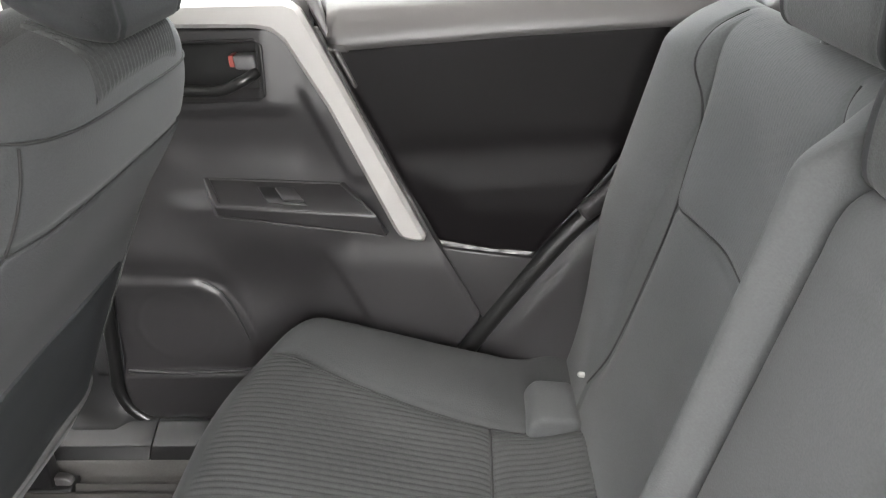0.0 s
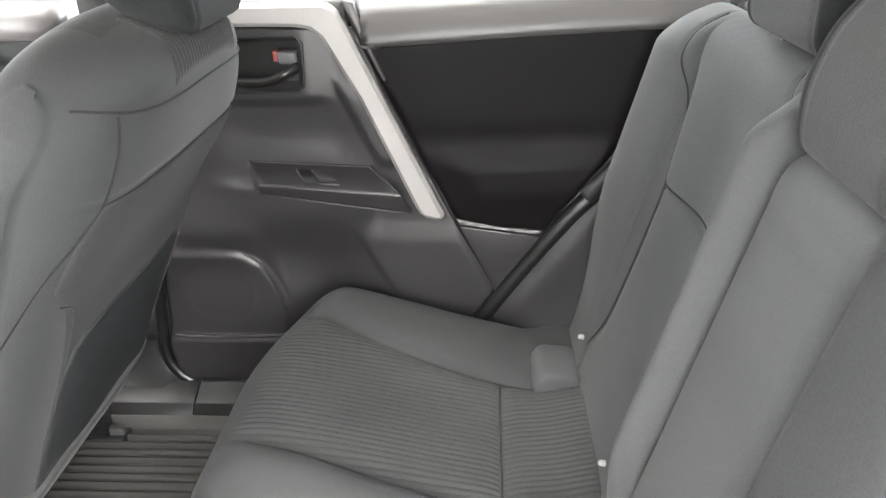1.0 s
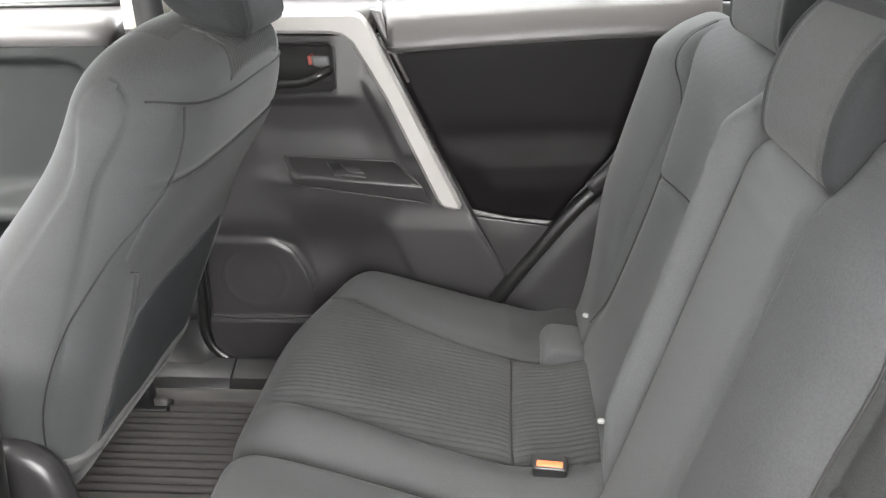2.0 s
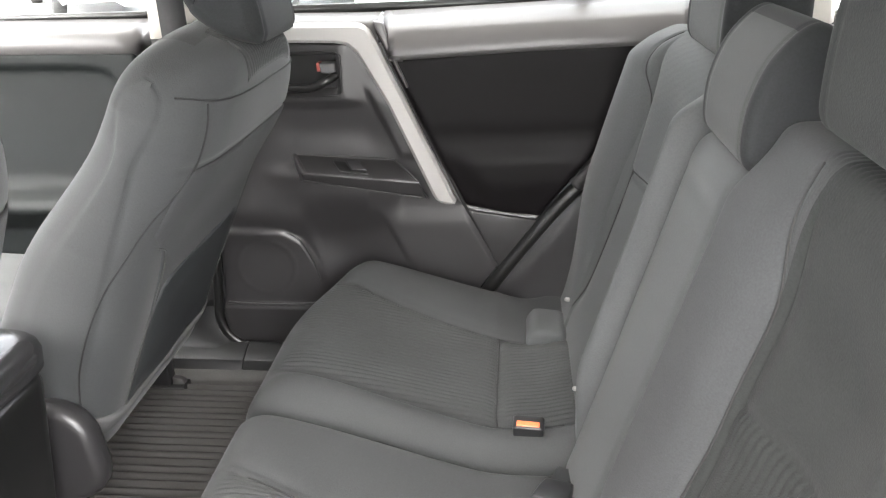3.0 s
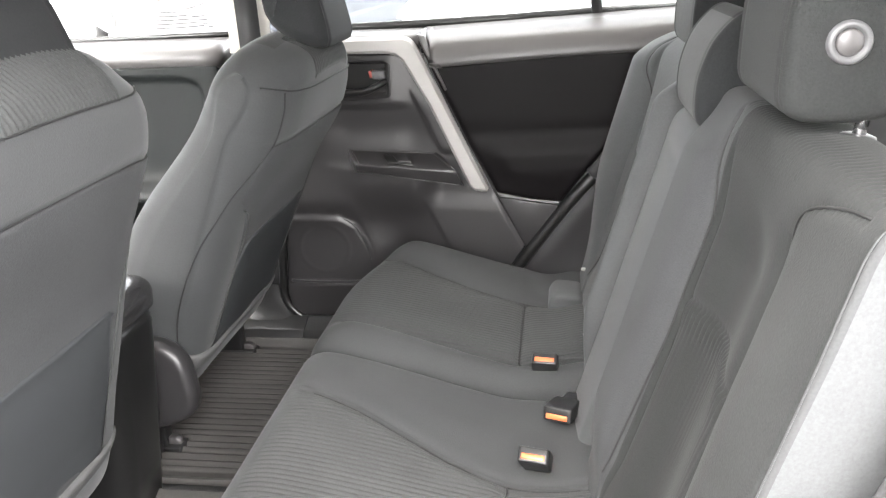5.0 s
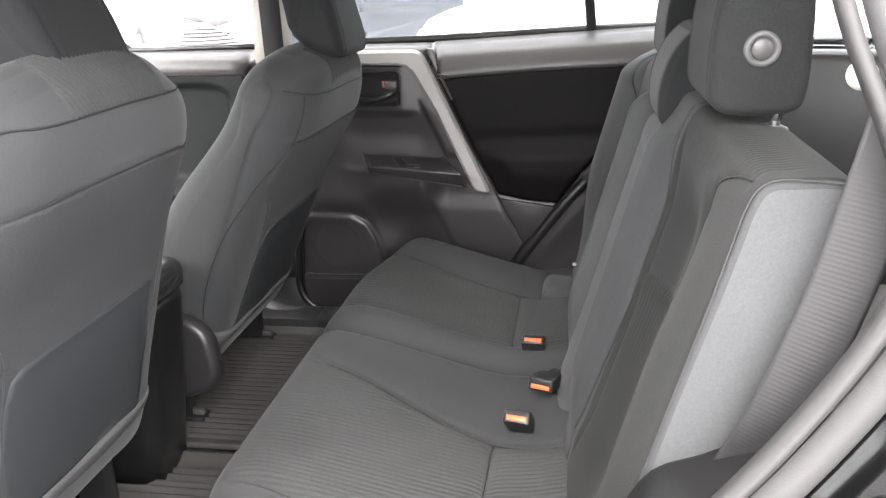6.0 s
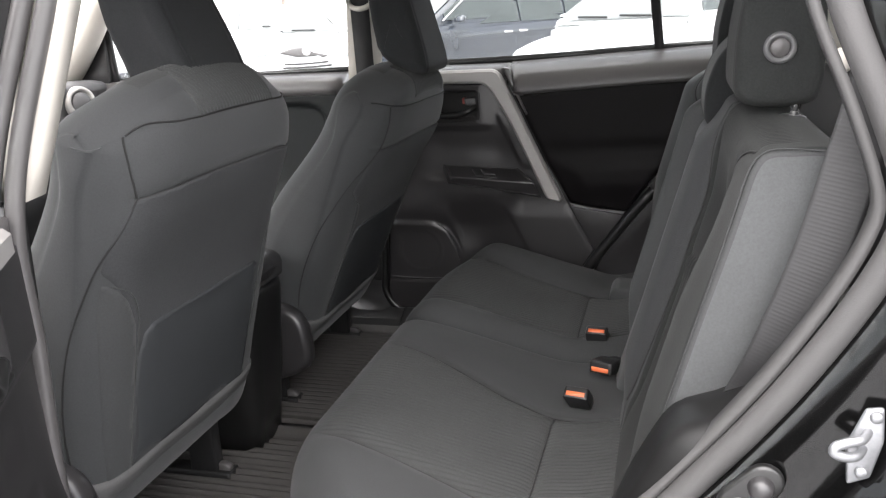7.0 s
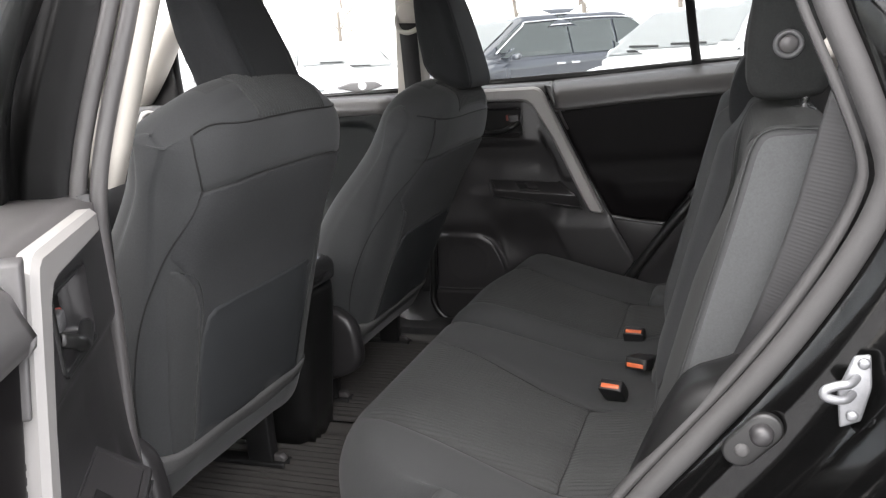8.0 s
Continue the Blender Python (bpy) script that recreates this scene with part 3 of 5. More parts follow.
    sharp(part("silver_strip", prism(strip, ty(0.0), ty(0.027), 0.009, "y", 1), SILVER, d, "satin silver angled grip strip"), 25)
    edge = [(-0.084, 1.203), (-0.076, 1.195), (0.080, 0.845), (0.163, 0.690), (0.160, 0.686), (0.074, 0.843), (-0.085, 1.185)]
    part("strip_shadow_gap", prism(edge, ty(0.0), ty(0.007), 0.001), BLACKOUT, d)
    tail = [(-0.088, 1.207), (-0.070, 1.203), (-0.058, 1.160), (-0.046, 1.132), (-0.024, 1.082), (-0.029, 1.080), (-0.076, 1.178)]
    part("belt_trim_end", prism(tail, ty(0.0), ty(0.021), 0.003), SILL_TRIM, d)
    # padded insert with its rolled fold

    def padh(x, z):
        rim = np.clip(near(x, z, pad + pad[:1]) / 0.014, 0, 1)
        fold = z - 0.03 * (x - 0.15)
        clear = step(near(x, z, [pad[0], pad[-1], pad[-2]]), 0.0, 0.07)
        return 0.003 + 0.011 * np.sqrt(1 - (1 - rim) ** 2) + 0.012 * clear * (1 - step(fold, 0.925, 0.975)) * step(fold, 0.82, 0.90) - 0.003 * bump_at(fold, 0.985, 0.02)
    part("padded_insert", relief(pad, padh, 0.005, 0.01, lambda a, c, h: (a, ty(h), c)), PAD, d, "dark soft vinyl insert with rolled fold")
    tri = [(0.088, 0.828), (0.228, 0.808), (0.155, 0.705), (0.15, 0.70)]
    part("lower_insert", prism(tri, ty(0.0), ty(0.012), 0.003), PLASTIC, d)
    # pull cup behind the pad
    part("rear_cap", sweep([(0.30, ty(0.02), 0.885), (0.345, ty(0.03), 0.93), (0.375, ty(0.025), 0.975), (0.40, ty(0.02), 1.02)], circle(0.016, 10, 1.0, 0.6), 24), PLASTIC, d)
    # handle bezel and lever
    bez = [(-0.30, 1.150), (-0.165, 1.152), (-0.153, 1.142), (-0.155, 1.072), (-0.165, 1.064), (-0.30, 1.062)]
    handle = part("handle_bezel", relief(bez, lambda x, z: 0.017 - 0.034 * (1 - step(np.maximum(np.abs(x + 0.235) / 0.075, np.abs(z - 1.109) / 0.040), 0.90, 1.0)), 0.003, 0.02, lambda a, c, h: (a, ty(h), c)), BLACK, d, "black recessed handle bezel")
    part("lever", prism([(-0.197, 1.129), (-0.166, 1.129), (-0.164, 1.107), (-0.195, 1.109)], ty(-0.01), ty(0.016), 0.004), GREY_BUTTON, handle, "grey door release lever")
    part("lock_mark", prism([(-0.204, 1.128), (-0.197, 1.129), (-0.196, 1.112), (-0.203, 1.112)], ty(-0.012), ty(0.011), 0.001), RED_MARK, handle, "small red lock mark")
    part("pull_bar", sweep([(-0.29, ty(0.01), 1.082), (-0.22, ty(0.022), 1.082), (-0.185, ty(0.026), 1.095), (-0.165, ty(0.012), 1.105)], circle(0.008, 10), 24), BLACK, handle)
    # armrest ledge: a sunk top with a rim, a front lip, a slanting end
    A, B, C, D = (Vector(p) for p in ((-0.270, 0.734, 0.947), (-0.059, 0.734, 0.937), (-0.003, 0.670, 0.904), (-0.238, 0.670, 0.923)))
    E, F, G, H = (Vector(p) for p in ((-0.236, 0.676, 0.905), (0.008, 0.682, 0.868), (0.006, 0.740, 0.850), (-0.270, 0.740, 0.885)))
    b = bmesh.new()
    va, vb, vc, vd, ve, vf, vg, vh = (b.verts.new(p) for p in (A, B, C, D, E, F, G, H))
    top = b.faces.new((va, vb, vc, vd))
    for f in ((vd, vc, vf, ve), (va, vd, ve, vh), (vb, vg, vf, vc), (ve, vf, vg, vh), (va, vh, vg, vb)):
        b.faces.new(f)
    bmesh.ops.recalc_face_normals(b, faces=b.faces)
    bmesh.ops.bevel(b, geom=[e for e in b.edges if all(v in (vc, vd, ve, vf, va) for v in e.verts)], offset=0.004, segments=3, profile=0.5, affect="EDGES", clamp_overlap=True)
    b.normal_update()
    top = max(b.faces, key=lambda f: f.calc_area() * (f.normal.z > 0.3))
    bmesh.ops.inset_individual(b, faces=[top], thickness=0.006, depth=0.0)
    bmesh.ops.inset_individual(b, faces=[top], thickness=0.0015, depth=-0.0022)
    arm = sharp(part("armrest", b, PLASTIC, d, "dark plastic armrest ledge with raised rim"), 28)
    up = (B - A).cross(D - A).normalized()
    up = up if up.z > 0 else -up

    def on_arm(u, v, e):
        return A.lerp(B, u).lerp(D.lerp(C, u), v) + up * e

    def block(u0, u1, v0, v1, low, high, tilt=0.0):
        q = bmesh.new()
        rings(q, [[on_arm(u, v, e + t * tilt) for u, v, t in ((u0, v0, 0), (u1, v0, 1), (u1, v1, 1), (u0, v1, 0))] for e in (low, high)])
        bmesh.ops.recalc_face_normals(q, faces=q.faces)
        bmesh.ops.bevel(q, geom=q.edges[:], offset=0.0012, segments=2, profile=0.5, affect="EDGES", clamp_overlap=True)
        return q
    part("switch_base", block(0.36, 0.61, 0.25, 0.76, -0.005, -0.0008), BLACK, arm, "black window switch well")
    part("switch_key", block(0.47, 0.60, 0.31, 0.70, -0.003, 0.003, 0.0025), PLASTIC, arm, "dark grey window switch key")
    part("lip_trim", tube([D.lerp(E, 0.9) + Vector((0, -0.002, 0)), E.lerp(F, 0.5) + Vector((0, -0.003, 0.001)), F + Vector((-0.004, -0.003, 0.002))], 0.0016, 30, 8), PLASTIC, arm)
    # speaker grille rim and map pocket lip
    part("speaker_rim", tube([(-0.425, ty(0.016), 0.782), (-0.36, ty(0.016), 0.784), (-0.30, ty(0.017), 0.780), (-0.265, ty(0.017), 0.759), (-0.245, ty(0.017), 0.72), (-0.231, ty(0.014), 0.67)], 0.0016, 40, 8), PLASTIC_DARK, d)
    part("pocket_lip", tube([(-0.438, ty(0.022), 0.616), (-0.35, ty(0.030), 0.616), (-0.25, ty(0.026), 0.618), (-0.2, ty(0.014), 0.618)], 0.003, 30, 8), PLASTIC, d)
    part("pocket", prism([(-0.44, 0.612), (-0.20, 0.612), (-0.21, 0.52), (-0.38, 0.515), (-0.435, 0.55)], ty(0.0), ty(0.024), 0.008), PLASTIC_DARK, d)
    # frame, glass and outer skin
    part("window_frame", sweep([(-0.42, 0.845, 1.19), (-0.375, 0.80, 1.35), (-0.33, 0.70, 1.53), (-0.1, 0.68, 1.575), (0.35, 0.68, 1.565), (0.50, 0.72, 1.48), (0.62, 0.80, 1.26), (0.64, 0.83, 1.21)], [(0.022, 0.02), (-0.022, 0.02), (-0.022, -0.02), (0.022, -0.02)], 70), BLACKOUT, d, "black window frame")
    part("division_bar", sweep([(0.315, 0.845, 1.19), (0.30, 0.79, 1.35), (0.285, 0.70, 1.55)], [(0.012, 0.012), (-0.012, 0.012), (-0.012, -0.012), (0.012, -0.012)], 20), PLASTIC_DARK, d, "black window division bar")
    pane("door_glass", [(-0.42, 0.85, 1.19), (0.31, 0.85, 1.20), (0.285, 0.70, 1.55), (-0.33, 0.70, 1.53)], GLASS_TINT, d)
    pane("quarter_glass", [(0.32, 0.85, 1.20), (0.62, 0.835, 1.21), (0.48, 0.72, 1.48), (0.295, 0.70, 1.55)], GLASS_TINT, d)
    part("window_seal", sweep([(-0.43, 0.838, 1.213), (0.0, 0.838, 1.222), (0.30, 0.838, 1.234), (0.60, 0.828, 1.24)], [(0.01, 0.006), (-0.01, 0.006), (-0.01, -0.006), (0.01, -0.006)], 24), RUBBER, d)
    part("outer_skin", prism([(-0.44, 0.42), (0.02, 0.42), (0.20, 0.62), (0.42, 0.90), (0.60, 1.0), (0.62, 1.205), (-0.44, 1.185)], 0.845, 0.895, 0.012), PAINT, d, "glossy black outer door skin")
    part("inner_frame", prism([(-0.445, 0.46), (0.03, 0.46), (0.22, 0.70), (0.40, 0.93), (0.47, 1.0), (0.48, 1.19), (-0.445, 1.19)], 0.757, 0.845, 0.008), PAINT, d)
    return d


door_right = rear_door()
DOOR_TURN = 59
door_left = copy_thing(door_right, Matrix.Translation((-0.357, -0.740, 0.862)) @ Matrix.Rotation(radians(-DOOR_TURN), 4, "Z") @ Matrix.Diagonal((1, -1, 1, 1)))
tagged(door_left, "rear door swung wide open, satin silver grip strip", "car door", "rear doors")


# ---- right front door, seen past the front seats ----
fd = thing("front_door", (-0.9, 0.75, 0.8), "front door trim in dark padded plastic, closed", "car door")


def fdh(x, z):
    u = (np.abs((x + 0.86) / 0.25) ** 8 + np.abs((z - 0.99) / 0.135) ** 8) ** 0.125
    return 0.014 - 0.022 * (1 - step(u, 0.93, 1.0)) + 0.05 * bump_at(z, 0.835, 0.03) - 0.02 * (1 - step(z, 0.76, 0.8))


part("trim_panel", relief([(-1.5, 1.145), (-0.572, 1.15), (-0.572, 0.9), (-0.59, 0.55), (-1.5, 0.55)], fdh, 0.008, 0.02, lambda a, c, h: (a, 0.752 - h, c)), FRONT_PAD, fd)
b = bmesh.new()
rings(b, [[(x, 0.752 - h, z) for h, z in [(0.004, 1.142), (0.018, 1.15), (0.02, 1.17), (0.0, 1.195), (-0.085, 1.205), (-0.085, 1.14)]] for x in np.linspace(-1.5, -0.565, 24)])
part("belt_trim", b, SILL_TRIM, fd)
pane("door_glass", [(-1.37, 0.85, 1.17), (-0.56, 0.85, 1.19), (-0.50, 0.70, 1.54), (-1.05, 0.70, 1.54)], GLASS, fd)
part("window_seal", sweep([(-1.35, 0.838, 1.203), (-0.95, 0.838, 1.206), (-0.56, 0.838, 1.211)], [(0.008, 0.006), (-0.008, 0.006), (-0.008, -0.006), (0.008, -0.006)], 16), RUBBER, fd)
part("mirror_sail", prism([(-1.50, 1.19), (-1.36, 1.19), (-1.35, 1.35), (-1.385, 1.33), (-1.44, 1.27)], 0.79, 0.82, 0.006), PLASTIC_DARK, fd)
part("window_post", sweep([(-1.355, 0.82, 1.19), (-1.345, 0.80, 1.35), (-1.30, 0.76, 1.44)], circle(0.012, 8), 16), BLACKOUT, fd)
mirror = part("door_mirror", solid([(-1.33, 1.20), (-1.325, 1.32), (-1.345, 1.345), (-1.40, 1.35), (-1.45, 1.30), (-1.45, 1.22), (-1.40, 1.19)], spread(0.93, 1.13, 12, 0.04, 6), lambda a, c, v: (a - 0.2 * (v - 0.93), v, c), rounded(0.93, 1.13, 0.04), None, None, 50), CAR_WHITE, fd, "outside mirror housing")
part("mirror_glass", prism([(0.955, 1.215), (1.105, 1.215), (1.105, 1.325), (0.955, 1.325)], -1.352, -1.345, 0.002, "x"), CHROME, mirror, "mirror glass")
part("mirror_foot", box(-1.43, -1.37, 0.86, 0.95, 1.20, 1.225, 0.008), CAR_DARK, fd)
# left front door, mostly behind the driver's seat
fdl = thing("front_door", (-0.9, -0.75, 0.8), "closed front door with dark plastic trim", "car door")
part("trim_panel", relief([(-1.3, 1.145), (-0.55, 1.15), (-0.55, 0.55), (-1.3, 0.55)], fdh, 0.012, 0.02, lambda a, c, h: (a, -0.765 + h, c)), PLASTIC_DARK, fdl)
part("outer_skin", box(-1.35, -0.52, -0.89, -0.84, 0.4, 1.17, 0.01), PAINT, fdl)
pane("door_glass", [(-1.25, -0.86, 1.17), (-0.56, -0.86, 1.19), (-0.50, -0.70, 1.54), (-1.05, -0.70, 1.54)], GLASS, fdl)
# ---- front seats ----
def front_seat(yc, ref, lean, label, st=0.236, sb=0.186, back_set=0.0, lift_head=0.0, W=(0.228, 0.243, 0.265, 0.262, 0.253, 0.240, 0.220, 0.195), cheeks=None, wide=1.04, crown=0.006, head=1.0, aside=0.0):
    """A front seat seen from behind: t runs forward from the back's rear face, h up along it from the top seam."""
    a = radians(lean)
    ux, uz, fx, fz = math.sin(a), math.cos(a), -math.cos(a), math.sin(a)
    rx, rz = ref
    seat = thing("front_seat", (rx - 0.45, yc, 0.40), label, "car seat", "front seats")
    H = [-0.66, -0.5, -0.25, -0.08, -0.03, 0.0, 0.03, 0.055]

    def place(t, h, v):
        hh = h - 0.020 * abs(v) ** 3 * step(h, -0.12, 0.03)
        return rx + hh * ux + t * fx, yc + v * np.interp(h, H, W), rz + hh * uz + t * fz

    def inset(v):
        d, r = (1 - abs(v)) * 0.24, 0.050
        return 0.0 if d >= r else r - math.sqrt(max(0, r * r - (r - d) ** 2))

    def off(t, h, v, plain=False):
        front = step(t, 0.03, 0.11)
        e = step(t, -0.02, 0.14) * 0.060 * step(abs(v), 0.50, 0.88) * step(-h, 0.02, 0.36)
        # the upper back bellies out to the rear
        e = e + (1 - front) * 0.040 * (1 - min(1.0, abs(v)) ** 3.5) * step(h, -0.26, -0.06) * (1 - step(h, 0.02, 0.055))
        e = e - (1 - front) * 0.010 * step(abs(v), 0.6, 1.0)
        e = e + 0.5 * inset(v) * step(h, -0.12, 0.0)
        if plain:
            return e
        y = v * 0.245
        seams = near(y, h, [(-0.30, -0.34), (-0.25, -0.21), (-0.215, -0.14), (-sb, -0.098), (-st, 0.0)])
        seams = np.minimum(seams, near(y, h, [(0.30, -0.34), (0.25, -0.21), (0.215, -0.14), (sb, -0.098), (st, 0.0)]))
        top = np.abs(h + 0.010 - 0.012 * (1 - min(1.0, abs(y) / 0.228) ** 2))
        e = e + (1 - step(t, 0.03, 0.06)) * (1 - step(abs(v), 0.80, 0.90)) * (groove(seams, 0.003, 0.006) + groove(top, 0.002, 0.006))
        arc = near(y, h, [(-sb, -0.10), (-0.14, -0.082), (-0.06, -0.078), (0.06, -0.078), (0.14, -0.082), (sb, -0.10)])
        return e + (1 - front) * groove(arc, 0.003, 0.005)

    def zones(t, h, v):
        return np.where((t > 0.045) & (abs(v) < 0.72), 1, 0)
    ol = [(0.004, -0.62), (-0.006, -0.45), (-0.010, -0.25), (-0.006, -0.08), (0.004, 0.0 - crown * 0.5), (0.022, 0.036 - crown), (0.055, 0.052 - crown), (0.088, 0.040 - crown), (0.108, -0.01 - crown * 0.5), (0.106, -0.13), (0.118, -0.28), (0.135, -0.45), (0.155, -0.60), (0.08, -0.66)]
    vs = np.concatenate([-1 + 0.28 * (1 - np.cos(np.linspace(0.12, math.pi / 2, 16))), np.linspace(-0.72, 0.72, 120)[1:-1], (1 - 0.28 * (1 - np.cos(np.linspace(0.12, math.pi / 2, 16))))[::-1]])
    spine = lambda h: np.interp(-h, [-0.05, 0.13, 0.28, 0.45, 0.62], [0.055, 0.06, 0.075, 0.085, 0.09])
    bm = solid(ol, vs, place, inset, lambda t, h, v: off(t, h, v, True), None, 260, 0.007, spine)
    tree = BVHTree.FromBMesh(bm)
    bm.free()
    bm = solid(ol, vs, place, inset, off, zones, 360, 0.007, spine)
    back = part("backrest", bm, [FABRIC_SEAT, FABRIC], seat)

    def spot(t, h, y):
        return rx + h * ux + t * fx, yc + y, rz + h * uz + t * fz
    fwd = (fx, 0, fz)
    for s in (-1, 1):
        seam(back, tree, [spot(0, -0.010, s * st), spot(0, -0.05, s * (st + sb) / 2), spot(0, -0.098, s * sb)], way=fwd)
        side = (fx * 0.7, -s, fz * 0.7)
        seam(back, tree, [spot(0.0, -0.098, s * sb), spot(0.002, -0.14, s * 0.215), spot(0.02, -0.21, s * 0.248), spot(0.052, -0.33, s * 0.25), spot(0.056, -0.46, s * 0.24), spot(0.03, -0.58, s * 0.22)], way=[fwd] + [side] * 5)
    seam(back, tree, [spot(0, -0.010 + 0.012 * (1 - (u / 6) ** 2), u / 6 * 0.228) for u in range(-6, 7)], n=120, way=fwd)
    seam(back, tree, [spot(0, -0.10, -sb), spot(0, -0.082, -0.14), spot(0, -0.078, -0.06), spot(0, -0.078, 0.06), spot(0, -0.082, 0.14), spot(0, -0.10, sb)], 0.0011, way=fwd)

    def rear(y, h, up=0.0):
        co, nor, _, _ = tree.ray_cast(Vector(spot(-0.12, h, y)), Vector(fwd))
        return (co if co else Vector(spot(0.03, h, y))) - Vector(fwd) * up
    # darker cloth field below the curved seam, its cheeks left free
    half = [(0.236, -0.205), (0.224, -0.220), (0.210, -0.240), (0.198 * wide ** 0.5, -0.265), (0.188 * wide, -0.295), (0.180 * wide, -0.35), (0.172 * wide, -0.45), (0.166 * wide, -0.545)]
    arch = [(y, -0.078 - 0.022 * (abs(y) / sb) ** 3) for y in np.linspace(-sb, sb, 15)]
    field = arch + [((sb + 0.236) / 2 + 0.004, -0.15)] + half + [(-y, h) for y, h in half[::-1]] + [(-(sb + 0.236) / 2 - 0.004, -0.15)]
    part("lower_back_cloth", relief(field, lambda y, h: 0.0012 + 0 * y, 0.006, 0.004, lambda y, h, e: rear(y, h, e)), FABRIC_LOWER, back, "darker cloth on the seat's lower back")
    # lighter cloth cheeks beside the pocket
    cheek = [(0.234, -0.222), (0.222, -0.228), (0.204, -0.250), (0.188, -0.290), (0.182, -0.35), (0.174, -0.45), (0.166, -0.548), (0.212, -0.548), (0.224, -0.45), (0.232, -0.34), (0.236, -0.27)]
    for s in (-1, 1) if cheeks else ():
        part("cheek", relief([(s * y, h) for y, h in cheek][::s], lambda y, h: 0.0018 + 0 * y, 0.006, 0.004, lambda y, h, e: rear(y, h, e)), cheeks, back, "plain cloth cheek beside the pocket")
    # map pocket and lower hem
    pk = [(y * wide, h) for y, h in [(-0.150, -0.301), (0.150, -0.301), (0.168, -0.312), (0.177, -0.35), (0.173, -0.45), (0.166, -0.54), (-0.166, -0.54), (-0.173, -0.45), (-0.177, -0.35), (-0.168, -0.312)]]

    def lift(y, h):
        return 0.0016 + 0.003 * np.clip(near(y, h, pk + pk[:1]) / 0.05, 0, 1) + 0.002 * bump_at(h, -0.302, 0.010) + 0.0012 * np.sin(y * 31 + h * 19)
    part("pocket", relief(pk, lift, 0.008, 0.006, lambda y, h, e: rear(y, h, e)), POCKET, seat, "dark vinyl map pocket")
    for s in (-1, 1):
        part("piping", tube([rear(s * y * (wide if h < -0.27 else 1.0), h, 0.002) for y, h in ((0.225, -0.225), (0.20, -0.24), (0.182, -0.285), (0.179, -0.35), (0.174, -0.45), (0.168, -0.537))], 0.0012, 40, 6), FABRIC, seat, "grey piping along the pocket")
    hem = [(-0.232, -0.54), (0.232, -0.54), (0.23, -0.65), (-0.23, -0.65)]
    part("hem", relief(hem, lambda y, h: 0.005 + 0.002 * bump_at(h, -0.545, 0.01) + 0.001 * np.sin(y * 23), 0.01, 0.008, lambda y, h, e: rear(y, h, e - 0.02 * step(-h, 0.55, 0.63))), HEM, seat, "grey felt hem below the pocket")
    # ribbed cloth panel on the shoulder
    rib = [(-0.108, -0.030), (0.108, -0.030), (0.096, 0.05), (-0.096, 0.05)]

    def on_top(y, t, e):
        co, nor, _, _ = tree.ray_cast(Vector(spot(t, 0.2, y)), Vector((-ux, 0, -uz)))
        return (co if co else Vector(spot(t, 0.03, y))) + Vector((ux, 0, uz)) * e
    part("ribbed_panel", relief(rib, lambda y, t: 0.0022 + 0.0020 * np.sin((y + 0.25 * t) * 2 * math.pi / 0.0085), 0.0014, 0.006, on_top), FABRIC, back, normals=False)
    # headrest
    ho = [(0.008, 0.050), (0.000, 0.08), (0.016, 0.15), (0.040, 0.225), (0.068, 0.248), (0.10, 0.246), (0.125, 0.22), (0.130, 0.15), (0.124, 0.09), (0.112, 0.052), (0.06, 0.040)]

    def hplace(t, h, v):
        t = t + 0.5 * np.maximum(0, h - 0.05) - back_set
        h = h + lift_head
        return rx + h * ux + t * fx, yc + aside + v * np.interp(h, [0.03, 0.08, 0.2, 0.27], [0.100 * head, 0.106 * head, 0.096 * head, 0.084 * head]), rz + h * uz + t * fz

    def hin(v):
        d, r = (1 - abs(v)) * 0.12, 0.028
        return 0.0 if d >= r else r - math.sqrt(max(0, r * r - (r - d) ** 2))

    def hoff(t, h, v):
        return groove(np.abs(abs(v) * 0.122 - 0.092) + 0 * t, 0.003, 0.004) + groove(np.abs(h - 0.058), 0.002, 0.004)
    hv = np.concatenate([-1 + 0.23 * (1 - np.cos(np.linspace(0.15, math.pi / 2, 10))), np.linspace(-0.77, 0.77, 40)[1:-1], (1 - 0.23 * (1 - np.cos(np.linspace(0.15, math.pi / 2, 10))))[::-1]])
    part("headrest", solid(ho, hv, hplace, hin, hoff, lambda t, h, v: np.where((t > 0.05) & (abs(v) < 0.75), 1, 0), 120), [FABRIC_DARK, FABRIC], seat, "dark cloth headrest")
    for s in (-1, 1):
        y = yc + aside + s * 0.073 * head
        p = [(rx + h * ux + (0.055 - back_set) * fx, y, rz + h * uz + (0.055 - back_set) * fz) for h in (0.0, 0.03, 0.052 + 0.5 * min(0.0, lift_head))]
        part("headrest_post", tube(p, 0.006, 6, 10), CHROME, seat)
        part("post_guide", lathe([(0.0, 0.012), (0.009, 0.012), (0.016, 0.008), (0.019, 0.0), (0.019, -0.02)], (rx + (0.05 - crown) * ux + (0.055 - back_set) * fx, y, rz + (0.05 - crown) * uz + (0.055 - back_set) * fz), (ux, 0, uz), 16), PLASTIC_DARK, seat)
    # cushion, side covers, rails
    bx, bz = rx - 0.60 * ux + 0.08 * fx, rz - 0.60 * uz
    co = [(bx + 0.04, bz - 0.02), (bx + 0.02, bz + 0.06), (bx - 0.08, bz + 0.10), (bx - 0.35, bz + 0.12), (bx - 0.50, bz + 0.11), (bx - 0.55, bz + 0.05), (bx - 0.50, bz - 0.04), (bx - 0.2, bz - 0.08)]
